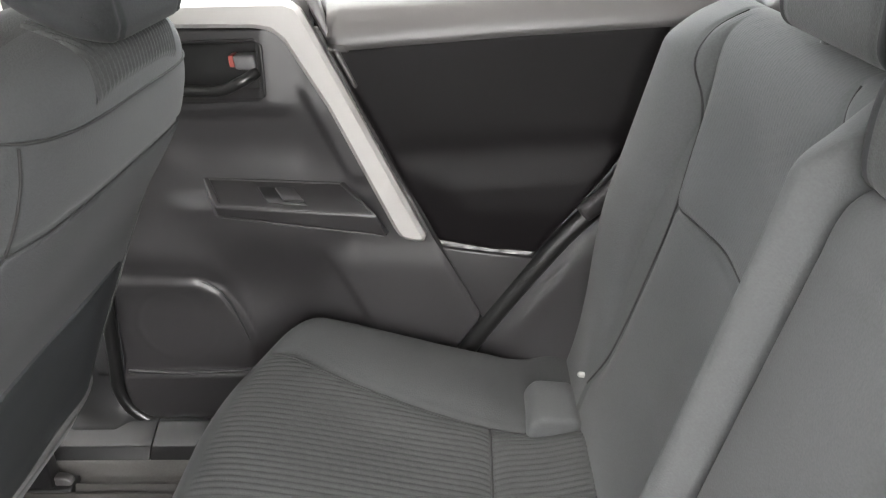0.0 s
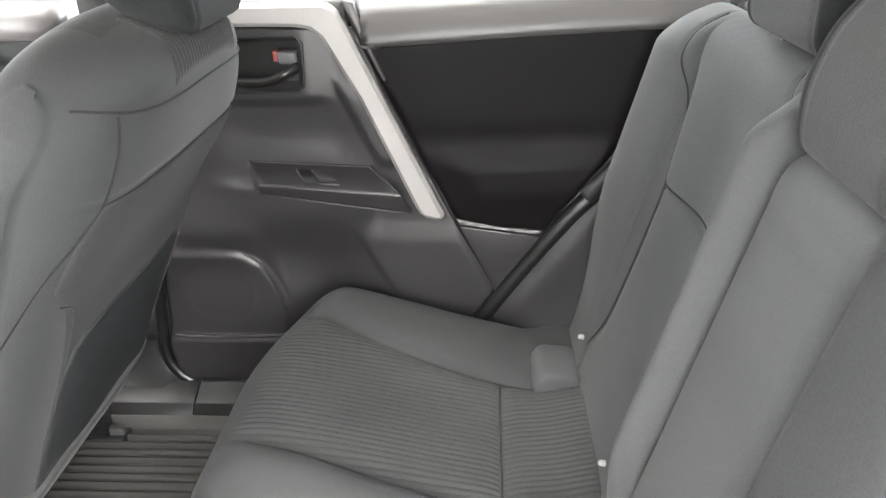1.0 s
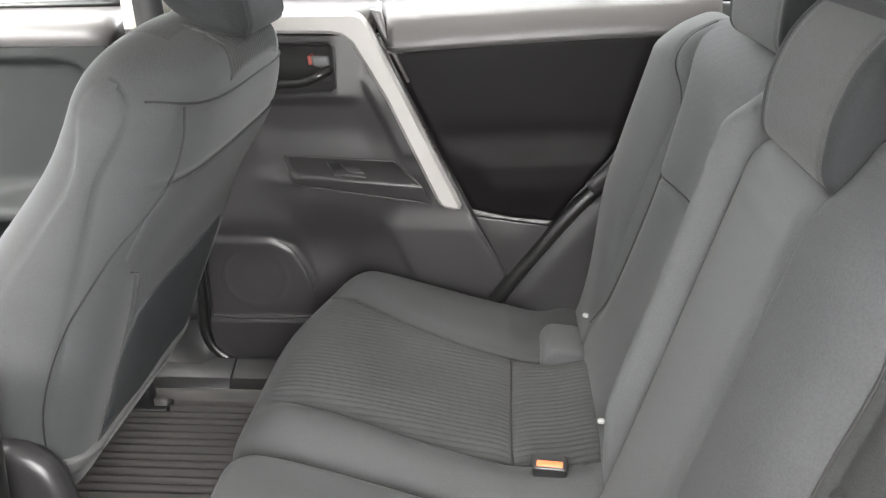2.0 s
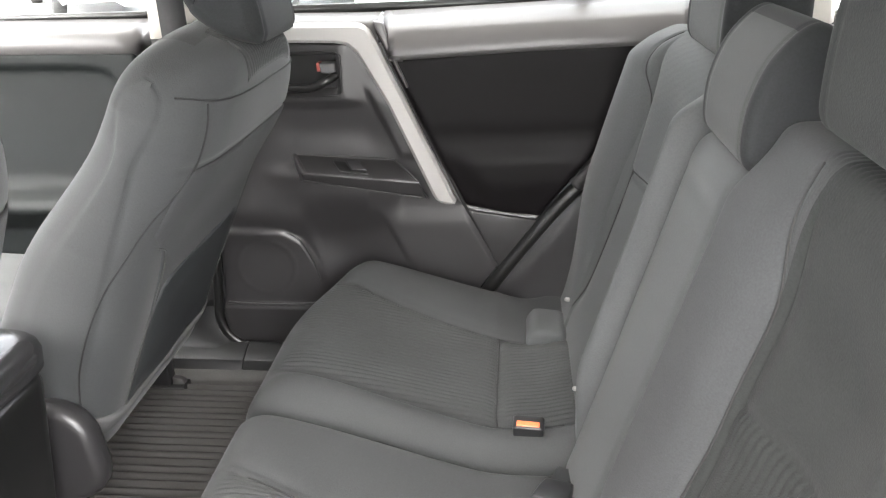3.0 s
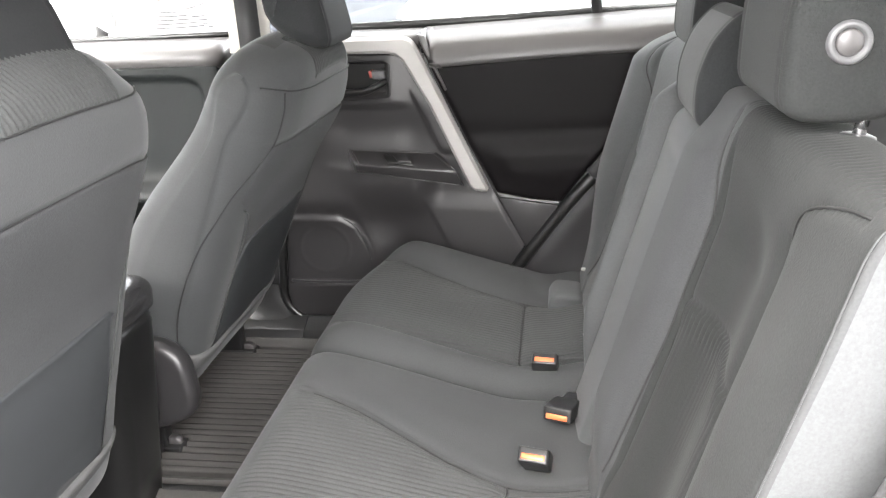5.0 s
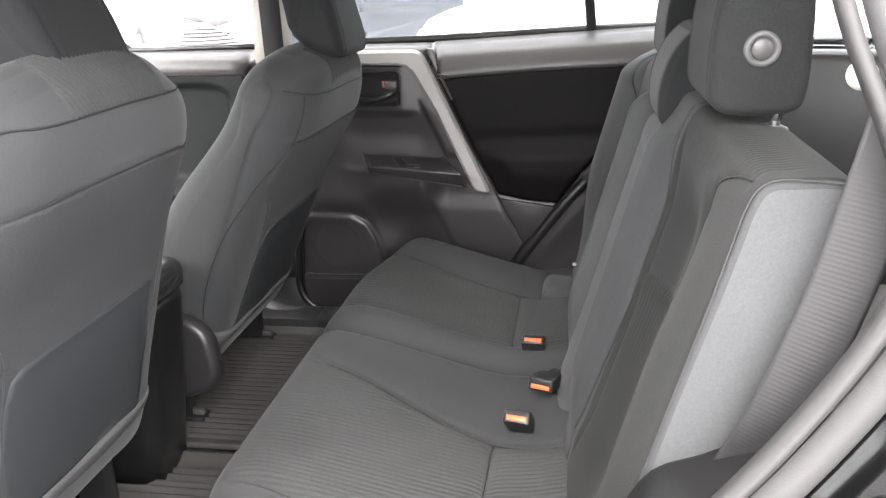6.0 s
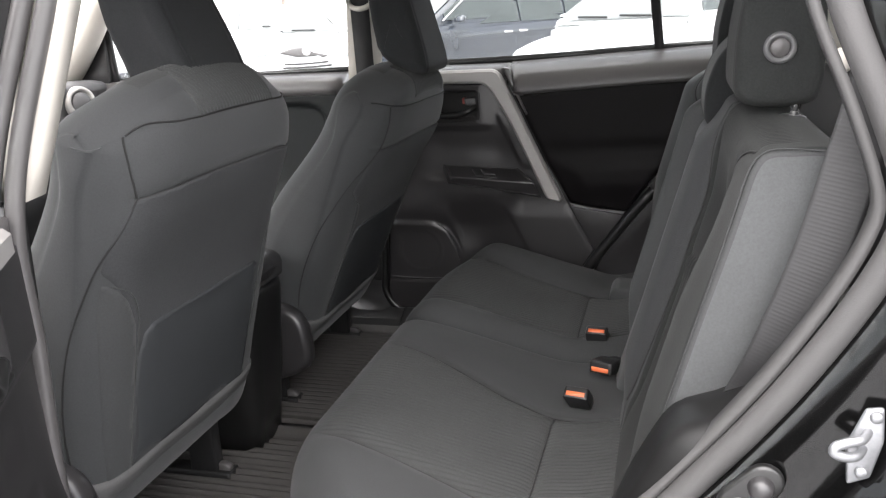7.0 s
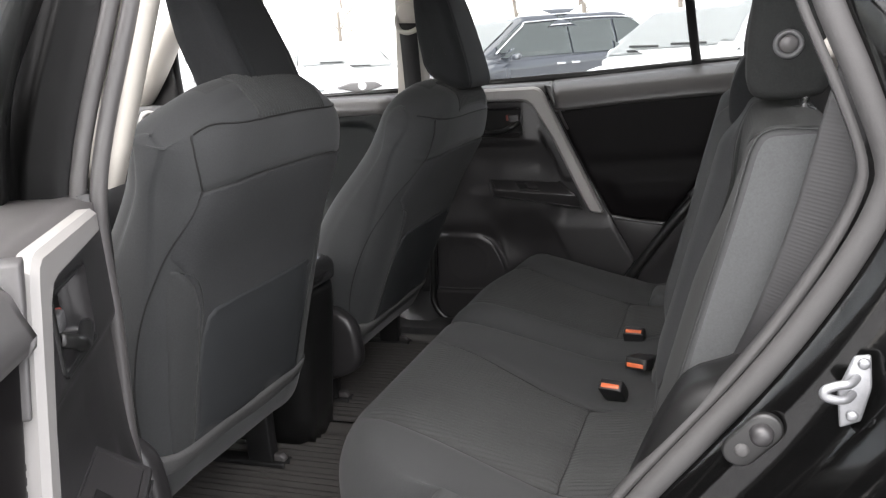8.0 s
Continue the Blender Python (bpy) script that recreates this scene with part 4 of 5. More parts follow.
    part("cushion", solid(co, yc + spread(-0.25, 0.25, 24, 0.05), lambda p, q, v: (p, v, q), lambda v: rounded(-0.25, 0.25, 0.05)(v - yc), lambda p, q, v: 0.03 * step(q, bz + 0.02, bz + 0.08) * step(abs(v - yc), 0.13, 0.2)), FABRIC_SIDE, seat)
    for s in (-1,):
        y0 = yc + s * 0.235
        ol2 = [(bx + 0.09, bz - 0.04), (bx + 0.10, bz + 0.045), (bx + 0.075, bz + 0.095), (bx + 0.015, bz + 0.11), (bx - 0.10, bz + 0.04), (bx - 0.30, bz + 0.01), (bx - 0.30, bz - 0.06), (bx - 0.05, bz - 0.08)]
        part("side_cover", solid(ol2, spread(min(y0, y0 + s * 0.045), max(y0, y0 + s * 0.045), 6, 0.018), lambda p, q, v: (p, v, q), rounded(min(y0, y0 + s * 0.045), max(y0, y0 + s * 0.045), 0.018), None, None, 60), PLASTIC, seat, "black plastic recliner cover")
    for s in (-1, 1):
        y1 = yc + s * 0.205
        rail = part("seat_rail", box(bx - 0.45, bx + 0.03, y1 - 0.02, y1 + 0.02, 0.455, 0.485, 0.004), PLASTIC_DARK, seat)
        part("rail_bracket", prism([(bx + 0.0, 0.478), (bx + 0.026, 0.478), (bx + 0.027, 0.492), (bx + 0.018, 0.499), (bx + 0.0, 0.50)], y1 - 0.008, y1 + 0.008, 0.003), SILL_TRIM, rail, "bare metal rail bracket")
        part("leg", box(bx - 0.06, bx - 0.0, y1 - 0.015, y1 + 0.015, 0.48, bz - 0.02, 0.004), PLASTIC_DARK, seat)
    return seat


front_seat(0.388, (-0.226, 1.18), 23.0, "dark grey cloth front passenger seat with map pocket", 0.198, 0.214, 0.035, 0.012)
front_seat(-0.357, (-0.292, 1.243), 15.0, "dark grey cloth driver's seat with map pocket", 0.232, 0.214, 0.005, -0.054, (0.256, 0.249, 0.245, 0.251, 0.248, 0.238, 0.220, 0.195), FABRIC_MID, 1.0, 0.036, 0.87, 0.024)

# ---- rear bench ----
CO = [(-0.215, 0.46), (-0.238, 0.54), (-0.245, 0.63), (-0.235, 0.675), (-0.21, 0.702), (-0.17, 0.712), (-0.10, 0.703), (0.0, 0.682), (0.08, 0.664), (0.15, 0.652), (0.22, 0.656), (0.30, 0.668), (0.335, 0.62), (0.335, 0.48), (0.0, 0.46)]


def rib_wave(y, pitch):
    return np.abs(np.sin(math.pi * y / pitch)) ** 0.7


def skew(y, x):
    """The cushion's seams run slightly towards the left as they go back."""
    return -0.055 * np.clip((x + 0.22) / 0.45, 0, 1) * np.clip(1 - np.abs(y - 0.19) / 0.35, 0, 1)


def cushion(parent, y0, y1, low_seam, high_seam, outer):
    """low_seam, high_seam: the stitched lines (x, y) on either side of the ribbed cloth; outer: +1 with its bolster to the right."""
    def edges(x):
        ys = [np.interp(x, *np.array(line).T) for line in (low_seam, high_seam)]
        return [y - skew(y, x) for y in ys]

    def rise(v, x, ea, eb):
        end = 1 - step(x, 0.14, 0.215)
        if outer > 0:
            e = 0.030 * np.exp(-((v - (eb + 0.70) / 2) / ((0.72 - eb) * 0.46)) ** 2) * end
            return e + 0.016 * np.exp(-((v - (ea + y0) / 2) / 0.030) ** 2)
        e = 0.020 * np.exp(-((v - (ea - 0.68) / 2) / ((ea + 0.70) * 0.46)) ** 2)
        return e + 0.006 * np.exp(-((v - (eb + y1) / 2) / 0.06) ** 2) - 0.008 * step(v - eb, 0.0, 0.02)

    def off(x, z, v):
        top = step(z, 0.60, 0.66)
        ea, eb = edges(x)
        field = step(v - ea, 0.0, 0.006) * (1 - step(v - eb, -0.006, 0.0)) * step(x, -0.21, -0.18) * top * (x < 0.29)
        e = top * step(x, -0.24, -0.15) * rise(v, x, ea, eb) + field * (0.0021 * rib_wave(v + skew(v, x), 0.0105) - 0.0025)
        for d in (np.abs(v - ea), np.abs(v - eb)):
            e = e + top * (groove(d, 0.0035, 0.004) + groove(d, 0.009, 0.020)) * step(x, -0.22, -0.17) * (x < 0.30)
        e = e + field * (groove(np.abs(x - 0.155), 0.003, 0.004) + groove(np.abs(x - 0.155), 0.006, 0.016))
        return e + groove(np.abs(z - 0.60) + 9 * (x > -0.2), 0.003, 0.005)

    def zones(x, z, v):
        ea, eb = edges(x)
        return np.where((v > ea) & (v < eb) & (x > -0.19) & (z > 0.6), 1, 0)
    ys = spread(y0, y1, int((y1 - y0) / 0.0021), 0.035, 12)

    def put(a, c, v):
        if v > 0:
            back = 0.15 * (1 - math.sqrt(1 - min(1.0, max(0.0, (v - 0.42) / 0.30)) ** 2))
        else:
            back = 0.24 * (1 - math.sqrt(1 - min(1.0, max(0.0, (-v - 0.29) / 0.30)) ** 2))
        x = a + back * np.clip((0.16 - a) / 0.40, 0, 1)
        return x, v + skew(v, x), c
    bm = solid(CO, ys, put, rounded(y0, y1, 0.035), off, zones, 200)
    tree = BVHTree.FromBMesh(bm)
    ob = part("cushion", bm, [FABRIC_MID, FABRIC], parent)
    down = (0, 0, -1)
    for line in (low_seam, high_seam):
        seam(ob, tree, [(x, np.interp(x, *np.array(line).T), 0.72) for x in np.linspace(-0.17, 0.26, 14)], 0.0017, way=down, lift=0.0008)
    a, c = (np.interp(0.155, *np.array(line).T) for line in (low_seam, high_seam))
    seam(ob, tree, [(0.155, y, 0.70) for y in np.linspace(a, c, 8)], 0.0017, way=down, lift=0.0008)
    return ob


def back_line(z):
    """The backrest's front face: how far back it lies at height z."""
    return 0.275 + 0.29 * (z - 0.66)


def back_off(seams, ribs, wings):
    """seams: two stitched lines (y, z) from the top down, the cloth panel between them."""
    tops = [tuple(np.array(line[::-1]).T) for line in seams] or [((0, 0), (0, 1))] * 2

    def off(x, z, v):
        front = 1 - step(x - back_line(z), 0.02, 0.05)
        lo, hi = (np.interp(z, t[1], t[0]) for t in tops)
        e = front * wings(v, z)
        field = front * step(v - lo, 0.0, 0.005) * (1 - step(v - hi, -0.005, 0.0))
        for line in seams:
            d = near(v + 0 * z, z, line)
            e = e + front * (groove(d, 0.0030, 0.0042) + groove(d, 0.010, 0.022) * (1 - step(z, 1.12, 1.18))) * step(z, 0.70, 0.76)
        return e + field * ribs(v, z)
    return off


BO = [(0.270, 0.64), (0.285, 0.70), (0.318, 0.81), (0.358, 0.95), (0.398, 1.09), (0.416, 1.15), (0.432, 1.185), (0.462, 1.203), (0.495, 1.192), (0.515, 1.14), (0.485, 0.95), (0.44, 0.75), (0.40, 0.64), (0.33, 0.61), (0.285, 0.615)]
BL = [(0.270, 0.64), (0.285, 0.70), (0.318, 0.81), (0.358, 0.95), (0.398, 1.09), (0.414, 1.15), (0.424, 1.185), (0.436, 1.202), (0.458, 1.206), (0.508, 1.201), (0.528, 1.15), (0.495, 0.95), (0.44, 0.75), (0.40, 0.64), (0.33, 0.61), (0.285, 0.615)]
BC = [(0.259, 0.64), (0.274, 0.70), (0.307, 0.81), (0.347, 0.95), (0.383, 1.075), (0.394, 1.115), (0.408, 1.138), (0.435, 1.148), (0.475, 1.14), (0.495, 1.10), (0.475, 0.95), (0.44, 0.75), (0.40, 0.64), (0.33, 0.61), (0.285, 0.615)]


def backrest(parent, y0, y1, seams, outline, wings, ribs, zones, fine=0.003, ends=(0.03, 0.03)):
    """ends: the rounding at each end of the body."""
    ra, rb = ends
    ca, cb = (r * (1 - np.cos(np.linspace(0, math.pi / 2, 12))) for r in ends)
    ys = np.concatenate([y0 + ca, np.linspace(y0 + ra, y1 - rb, int((y1 - y0) / fine))[1:-1], (y1 - cb)[::-1]])

    def inset(v):
        d, r = (v - y0, ra) if v - y0 < y1 - v else (y1 - v, rb)
        return 0.0 if d >= r else r - math.sqrt(max(0.0, r * r - (r - d) ** 2))
    bm = solid(outline, ys, lambda a, c, v: (a, v, c), inset, back_off(seams, ribs, wings), zones, 240)
    tree = BVHTree.FromBMesh(bm)
    ob = part("backrest", bm, [FABRIC_SIDE, FABRIC, FABRIC_RIB_SHADED, FABRIC_MID, FABRIC_LOWER], parent)
    for line in seams:
        seam(ob, tree, [(back_line(z), v, z) for v, z in line], 0.0015, 80, way=(1, 0, 0), lift=0.0006)
    return ob


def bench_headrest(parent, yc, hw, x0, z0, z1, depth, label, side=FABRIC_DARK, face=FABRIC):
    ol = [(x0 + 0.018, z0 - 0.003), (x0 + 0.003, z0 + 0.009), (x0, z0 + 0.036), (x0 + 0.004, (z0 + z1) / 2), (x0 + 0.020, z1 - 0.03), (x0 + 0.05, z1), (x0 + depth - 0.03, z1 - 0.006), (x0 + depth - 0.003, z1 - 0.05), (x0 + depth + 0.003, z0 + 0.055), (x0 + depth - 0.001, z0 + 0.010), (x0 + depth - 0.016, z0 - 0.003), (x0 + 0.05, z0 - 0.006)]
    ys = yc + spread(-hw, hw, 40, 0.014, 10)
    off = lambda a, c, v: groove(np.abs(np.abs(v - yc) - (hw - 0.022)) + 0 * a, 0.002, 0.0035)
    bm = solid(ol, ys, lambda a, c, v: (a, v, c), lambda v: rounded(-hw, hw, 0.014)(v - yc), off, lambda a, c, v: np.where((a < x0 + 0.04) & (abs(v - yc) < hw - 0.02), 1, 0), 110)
    return part("headrest", bm, [side, face], parent, label)


def posts(parent, ys, x, z):
    for y in ys:
        part("headrest_post", tube([(x + 0.012, y, z + 0.07), (x, y, z)], 0.006, 4, 10), CHROME, parent)
        part("post_guide", lathe([(0.0, 0.004), (0.010, 0.004), (0.016, 0.002), (0.017, -0.006)], (x, y, z + 0.006), (0.1, 0, 1), 20), PLASTIC_DARK, parent, "black headrest guide")


# right-hand single section
bench_r = thing("rear_seat", (0.05, 0.42, 0.40), "single rear seat section in dark grey cloth", "car seat", "rear seat sections")
cushion(bench_r, 0.194, 0.70, [(-0.21, 0.295), (-0.10, 0.278), (0.0, 0.252), (0.15, 0.225), (0.27, 0.215)], [(-0.17, 0.615), (-0.05, 0.560), (0.05, 0.530), (0.15, 0.508), (0.27, 0.500)], 1)


def roll(v, centre, wide):
    """A round bolster with a sharp foot."""
    return math.sqrt(max(0.0, 1 - ((v - centre) / wide) ** 2))


def wings_r(v, z):
    top = 1 - step(z, 1.13, 1.20)
    e = 0.040 * roll(v, 0.610, 0.070) * step(z, 0.68, 0.95) * (1 - step(z, 1.14, 1.205))
    e = e + 0.042 * roll(v, 0.170, 0.030) * step(z, 0.64, 0.80) * top
    return e - 0.018 * bump_at(v, 0.36, 0.10) * step(z, 0.68, 0.80) * (1 - step(z, 1.08, 1.17))


def ribs_r(v, z):
    cut = 0.985 + 0.05 * (0.51 - v)
    on = step(z - cut, -0.004, 0.004)
    return -0.002 + 0.0009 * rib_wave(v + 0.15 * z, 0.0062) * on + groove(np.abs(z - cut), 0.006, 0.005) - 0.002 * (1 - on)


SEAMS_R = [[(0.235, 1.192), (0.214, 1.165), (0.202, 1.12), (0.197, 1.05), (0.197, 0.90), (0.200, 0.70)], [(0.566, 1.200), (0.557, 1.15), (0.541, 1.10), (0.525, 1.03), (0.512, 0.975), (0.511, 0.90), (0.520, 0.79), (0.53, 0.71)]]
rest_r = backrest(bench_r, 0.147, 0.675, SEAMS_R, BO, wings_r, ribs_r, lambda x, z, v: 0 * x.astype(int), 0.0024, (0.016, 0.03))
seam(rest_r, BVHTree.FromPolygons([v.co for v in rest_r.data.vertices], [p.vertices[:] for p in rest_r.data.polygons]), [(back_line(1.0), y, 0.985 + 0.05 * (0.51 - y)) for y in np.linspace(0.50, 0.205, 10)], 0.0015, way=(1, 0, 0), lift=0.0006)
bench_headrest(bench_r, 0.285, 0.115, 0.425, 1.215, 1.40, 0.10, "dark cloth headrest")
posts(bench_r, (0.21, 0.36), 0.475, 1.195)

# left-hand double section with the middle place
bench_l = thing("rear_seat", (0.05, -0.25, 0.40), "double rear seat section in dark grey cloth with middle headrest", "car seat", "rear seat sections")
cushion(bench_l, -0.70, 0.186, [(-0.226, -0.350), (-0.06, -0.388), (0.05, -0.418), (0.17, -0.448), (0.27, -0.460)], [(-0.25, 0.050), (-0.09, -0.010), (0.056, -0.088), (0.175, -0.132), (0.27, -0.142)], -1)


def wings_l(v, z):
    low = step(z, 0.66, 0.78)
    e = 0.026 * roll(v, -0.112, 0.100) * low * (1 - step(z, 1.12, 1.19))
    e = e - 0.026 * bump_at(v, -0.33, 0.085) * low * (1 - step(z, 1.08, 1.17))
    return e + 0.016 * bump_at(v, -0.535, 0.05) * step(z, 0.70, 0.9) * (1 - step(z, 1.0, 1.17))


def cut_l(v):
    return 0.985 + 0.015 * bump_at(v, -0.33, 0.1)


def ribs_l(v, z):
    low = (1 - step(z - cut_l(v), -0.003, 0.003)) * step(z, 0.80, 0.96)
    top = step(z - 0.5 * bump_at(v, -0.46, 0.05) * 0.06, 1.145, 1.175)
    return -0.002 + (0.0006 + 0.0022 * bump_at(z - cut_l(v), -0.014, 0.018)) * rib_wave(v + 0.1 * z, 0.0095) * low + 0.0016 * rib_wave(v - 0.9 * z, 0.0095) * top + groove(np.abs(z - cut_l(v)), 0.0025, 0.004)


# dark face, lighter door-side end: the door light's fall-off is put into these slots
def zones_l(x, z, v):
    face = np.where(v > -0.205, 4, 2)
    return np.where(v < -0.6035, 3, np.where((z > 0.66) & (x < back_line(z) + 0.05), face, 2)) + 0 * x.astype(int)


SEAMS_L = [[(-0.575, 1.197), (-0.53, 1.190), (-0.47, 1.17), (-0.446, 1.14), (-0.446, 1.08), (-0.46, 1.0), (-0.472, 0.90), (-0.48, 0.71)], [(-0.176, 1.196), (-0.186, 1.15), (-0.205, 1.08), (-0.205, 1.0), (-0.205, 0.92), (-0.19, 0.72)]]
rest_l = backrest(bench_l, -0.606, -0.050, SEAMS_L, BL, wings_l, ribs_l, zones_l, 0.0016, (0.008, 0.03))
part("side_seam", tube([(p[0] - 0.0005, -0.6055, p[1]) for p in resample(BL[1:10], 60)], 0.0008, 90, 6), FABRIC_MID, rest_l, "grey stitching along the side panel")


def wings_m(v, z):
    return 0.006 * max(0.0, 1 - ((v - 0.048) / 0.094) ** 2) - 0.003 * bump_at(z, 1.10, 0.012) * bump_at(v, 0.048, 0.07)


backrest(bench_l, -0.046, 0.142, [], BC, wings_m, lambda v, z: 0 * z, lambda x, z, v: 0 * x.astype(int), 0.006, (0.026, 0.012))
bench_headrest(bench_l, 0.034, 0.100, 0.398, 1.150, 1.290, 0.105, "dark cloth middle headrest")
hl = bench_headrest(bench_l, -0.265, 0.105, 0.422, 1.222, 1.42, 0.10, "dark cloth headrest with round side button", FABRIC_RIB_SHADED, FABRIC_RIB_SHADED)
part("release_ring", lathe([(0.0, 0.001), (0.012, 0.001), (0.013, 0.004), (0.016, 0.005), (0.019, 0.002), (0.0195, -0.01)], (0.472, -0.370, 1.288), (0, -1, 0), 28), GREY_BUTTON, hl, "grey round release bezel")
part("release_button", lathe([(0.0, 0.004), (0.010, 0.004), (0.0115, 0.002), (0.012, -0.004)], (0.472, -0.370, 1.288), (0, -1, 0), 24), SILL_TRIM, hl, "light grey push button")
posts(bench_l, (-0.358, -0.168), 0.492, 1.197)

# ivory snap buttons low on the backrests
for y, z, x in ((0.527, 0.726, 0.278), (0.255, 0.705, 0.276)):
    part("snap_button", lathe([(0.0, 0.003), (0.0028, 0.0022), (0.004, 0.0), (0.004, -0.006)], (x, y, z), (-1, -0.2, 0.29), 14), WHITE_BUTTON, bench_r if y > 0.1 else bench_l, "small ivory snap button")

# corner pad by the wheel arch
pad_c = prism([(0.205, 0.60), (0.285, 0.595), (0.285, 0.655), (0.275, 0.675), (0.22, 0.68), (0.205, 0.66)], 0.490, 0.590, 0.012, "y", 3)
part("corner_pad", pad_c, FABRIC_SIDE, bench_r)
# ---- seat belt buckles ----
def buckle(at, lean, turn, label):
    m = Matrix.Translation(at) @ Matrix.Rotation(radians(turn), 4, "Z") @ Matrix.Rotation(radians(lean), 4, "Y") @ Matrix.Scale(0.86, 4)
    t = thing("seat_belt_buckle", at, label, "seat belt buckle", "rear belt buckles")
    b = prism([(-0.022, -0.045), (0.022, -0.045), (0.026, -0.02), (0.027, 0.018), (0.022, 0.022), (-0.022, 0.022), (-0.027, 0.018), (-0.026, -0.02)], -0.0135, 0.0135, 0.005, "x", 3)
    o = part("buckle_body", b, PLASTIC_DARK, t)
    b2 = prism([(-0.020, -0.008), (0.020, -0.008), (0.020, 0.008), (-0.020, 0.008)], 0.0, 0.004, 0.002, "z", 2)
    bmesh.ops.transform(b2, matrix=Matrix.Translation((-0.004, 0, 0.0205)) @ Matrix.Diagonal((0.62, 1, 1, 1)) @ Matrix.Rotation(radians(90), 4, "Z"), verts=b2.verts)
    o2 = part("release_button", b2, ORANGE, t, "orange press button")
    b3 = prism([(-0.019, -0.11), (0.019, -0.11), (0.019, -0.04), (-0.019, -0.04)], -0.003, 0.003, 0.001, "x")
    o3 = part("strap", b3, WEBBING, t)
    for o in (o, o2, o3):
        o.data.transform(m)
    return t


buckle((0.196, -0.101, 0.676), -42, 78, "black belt buckle with orange button, upright")
buckle((0.232, 0.017, 0.684), -78, 72, "black belt buckle with orange button, tipped forward")
buckle((0.205, 0.185, 0.678), -28, 84, "black belt buckle with faded orange button")

# ---- left rear seat belt ----
belt = thing("seat_belt", (0.42, -0.64, 0.8), "grey woven seat belt hanging beside the bench", "seat belt")
path = resample([(0.555, -0.60, 1.36), (0.515, -0.635, 1.22), (0.486, -0.645, 1.11), (0.452, -0.646, 1.01), (0.425, -0.635, 0.94), (0.38, -0.62, 0.82)], 560)
b = bmesh.new()
loops = []
for i, (p, d) in enumerate(zip(path, np.gradient(path, axis=0))):
    d = d / np.linalg.norm(d)
    side = np.cross(d, (0.25, 1, 0.1))
    side /= np.linalg.norm(side)
    nor = np.cross(side, d)
    k = 0.00013 * math.sin(i * math.pi / 2)
    loops.append([p + side * a + nor * c for a, c in ((0.024, 0.0006), (0.020, 0.0012 + k), (0, 0.0014 + k), (-0.020, 0.0012 + k), (-0.024, 0.0006), (-0.024, -0.0006), (-0.020, -0.0012 + k), (0, -0.0014 + k), (0.020, -0.0012 + k), (0.024, -0.0006))])
rings(b, loops)
part("webbing", b, WEBBING, belt)
part("guide_cover", lathe([(0.0, 0.008), (0.006, 0.007), (0.010, 0.004), (0.012, 0.0), (0.010, -0.010)], (0.503, -0.592, 1.287), (-0.4, -1, 0.1), 20), BEIGE, belt, "cream belt guide cover")
part("stop_button", lathe([(0.0, 0.004), (0.006, 0.003), (0.008, 0.0)], (0.41, -0.632, 0.90), (0, -1, 0), 14), PLASTIC_DARK, belt)
# right front belt on the pillar
belt2 = thing("seat_belt", (-0.45, 0.72, 1.0), "grey seat belt hanging down the beige pillar", "seat belt")
part("webbing", sweep([(-0.452, 0.655, 1.40), (-0.465, 0.695, 1.25), (-0.470, 0.712, 1.12), (-0.472, 0.722, 1.0), (-0.472, 0.725, 0.6)], [(0.026, 0.001), (-0.026, 0.001), (-0.026, -0.001), (0.026, -0.001)], 40, up=(0, 1, 0.1)), WEBBING, belt2)
part("guide_loop", tube([(-0.478, 0.655, 1.385), (-0.443, 0.64, 1.375), (-0.413, 0.645, 1.39), (-0.418, 0.655, 1.43), (-0.453, 0.655, 1.45), (-0.481, 0.655, 1.42)], 0.007, 40, 8, True), BEIGE, belt2, "beige belt guide loop")
part("guide_cover", lathe([(0, 0.012), (0.02, 0.012), (0.03, 0.0)], (-0.448, 0.65, 1.43), (0, -1, 0), 20), BEIGE, belt2)

# ---- centre console ----
console = thing("centre_console", (-0.6, 0, 0.46), "black centre console with padded lid", "console")


def plan(hx, hy, z, rear):
    """A rounded rectangle at height z whose rear edge lies at x = rear."""
    out = []
    for a in np.linspace(0, 2 * math.pi, 56, endpoint=False):
        c, d = math.cos(a), math.sin(a)
        out.append((rear - hx + hx * math.copysign(abs(c) ** 0.35, c), hy * math.copysign(abs(d) ** 0.35, d), z))
    return out


b = bmesh.new()
rings(b, [plan(hx, hy, z, r) for z, hx, hy, r in ((0.46, 0.22, 0.070, -0.485), (0.55, 0.23, 0.074, -0.475), (0.66, 0.24, 0.082, -0.464), (0.76, 0.245, 0.091, -0.456), (0.815, 0.25, 0.095, -0.453), (0.830, 0.247, 0.092, -0.456))])
part("console_body", b, BLACK, console)
b = bmesh.new()
rings(b, [plan(hx, hy, z, r) for z, hx, hy, r in ((0.834, 0.155, 0.092, -0.454), (0.837, 0.16, 0.098, -0.449), (0.862, 0.16, 0.099, -0.447), (0.874, 0.157, 0.096, -0.450), (0.882, 0.151, 0.090, -0.456), (0.887, 0.142, 0.081, -0.465), (0.890, 0.120, 0.062, -0.487), (0.891, 0.06, 0.03, -0.54))])
part("lid", b, LID, console, "smooth black padded lid")
part("foot_vent", prism([(-0.61, 0.46), (-0.535, 0.46), (-0.54, 0.49), (-0.58, 0.515)], 0.06, 0.19, 0.01), PLASTIC, console, "dark plastic floor air vent")

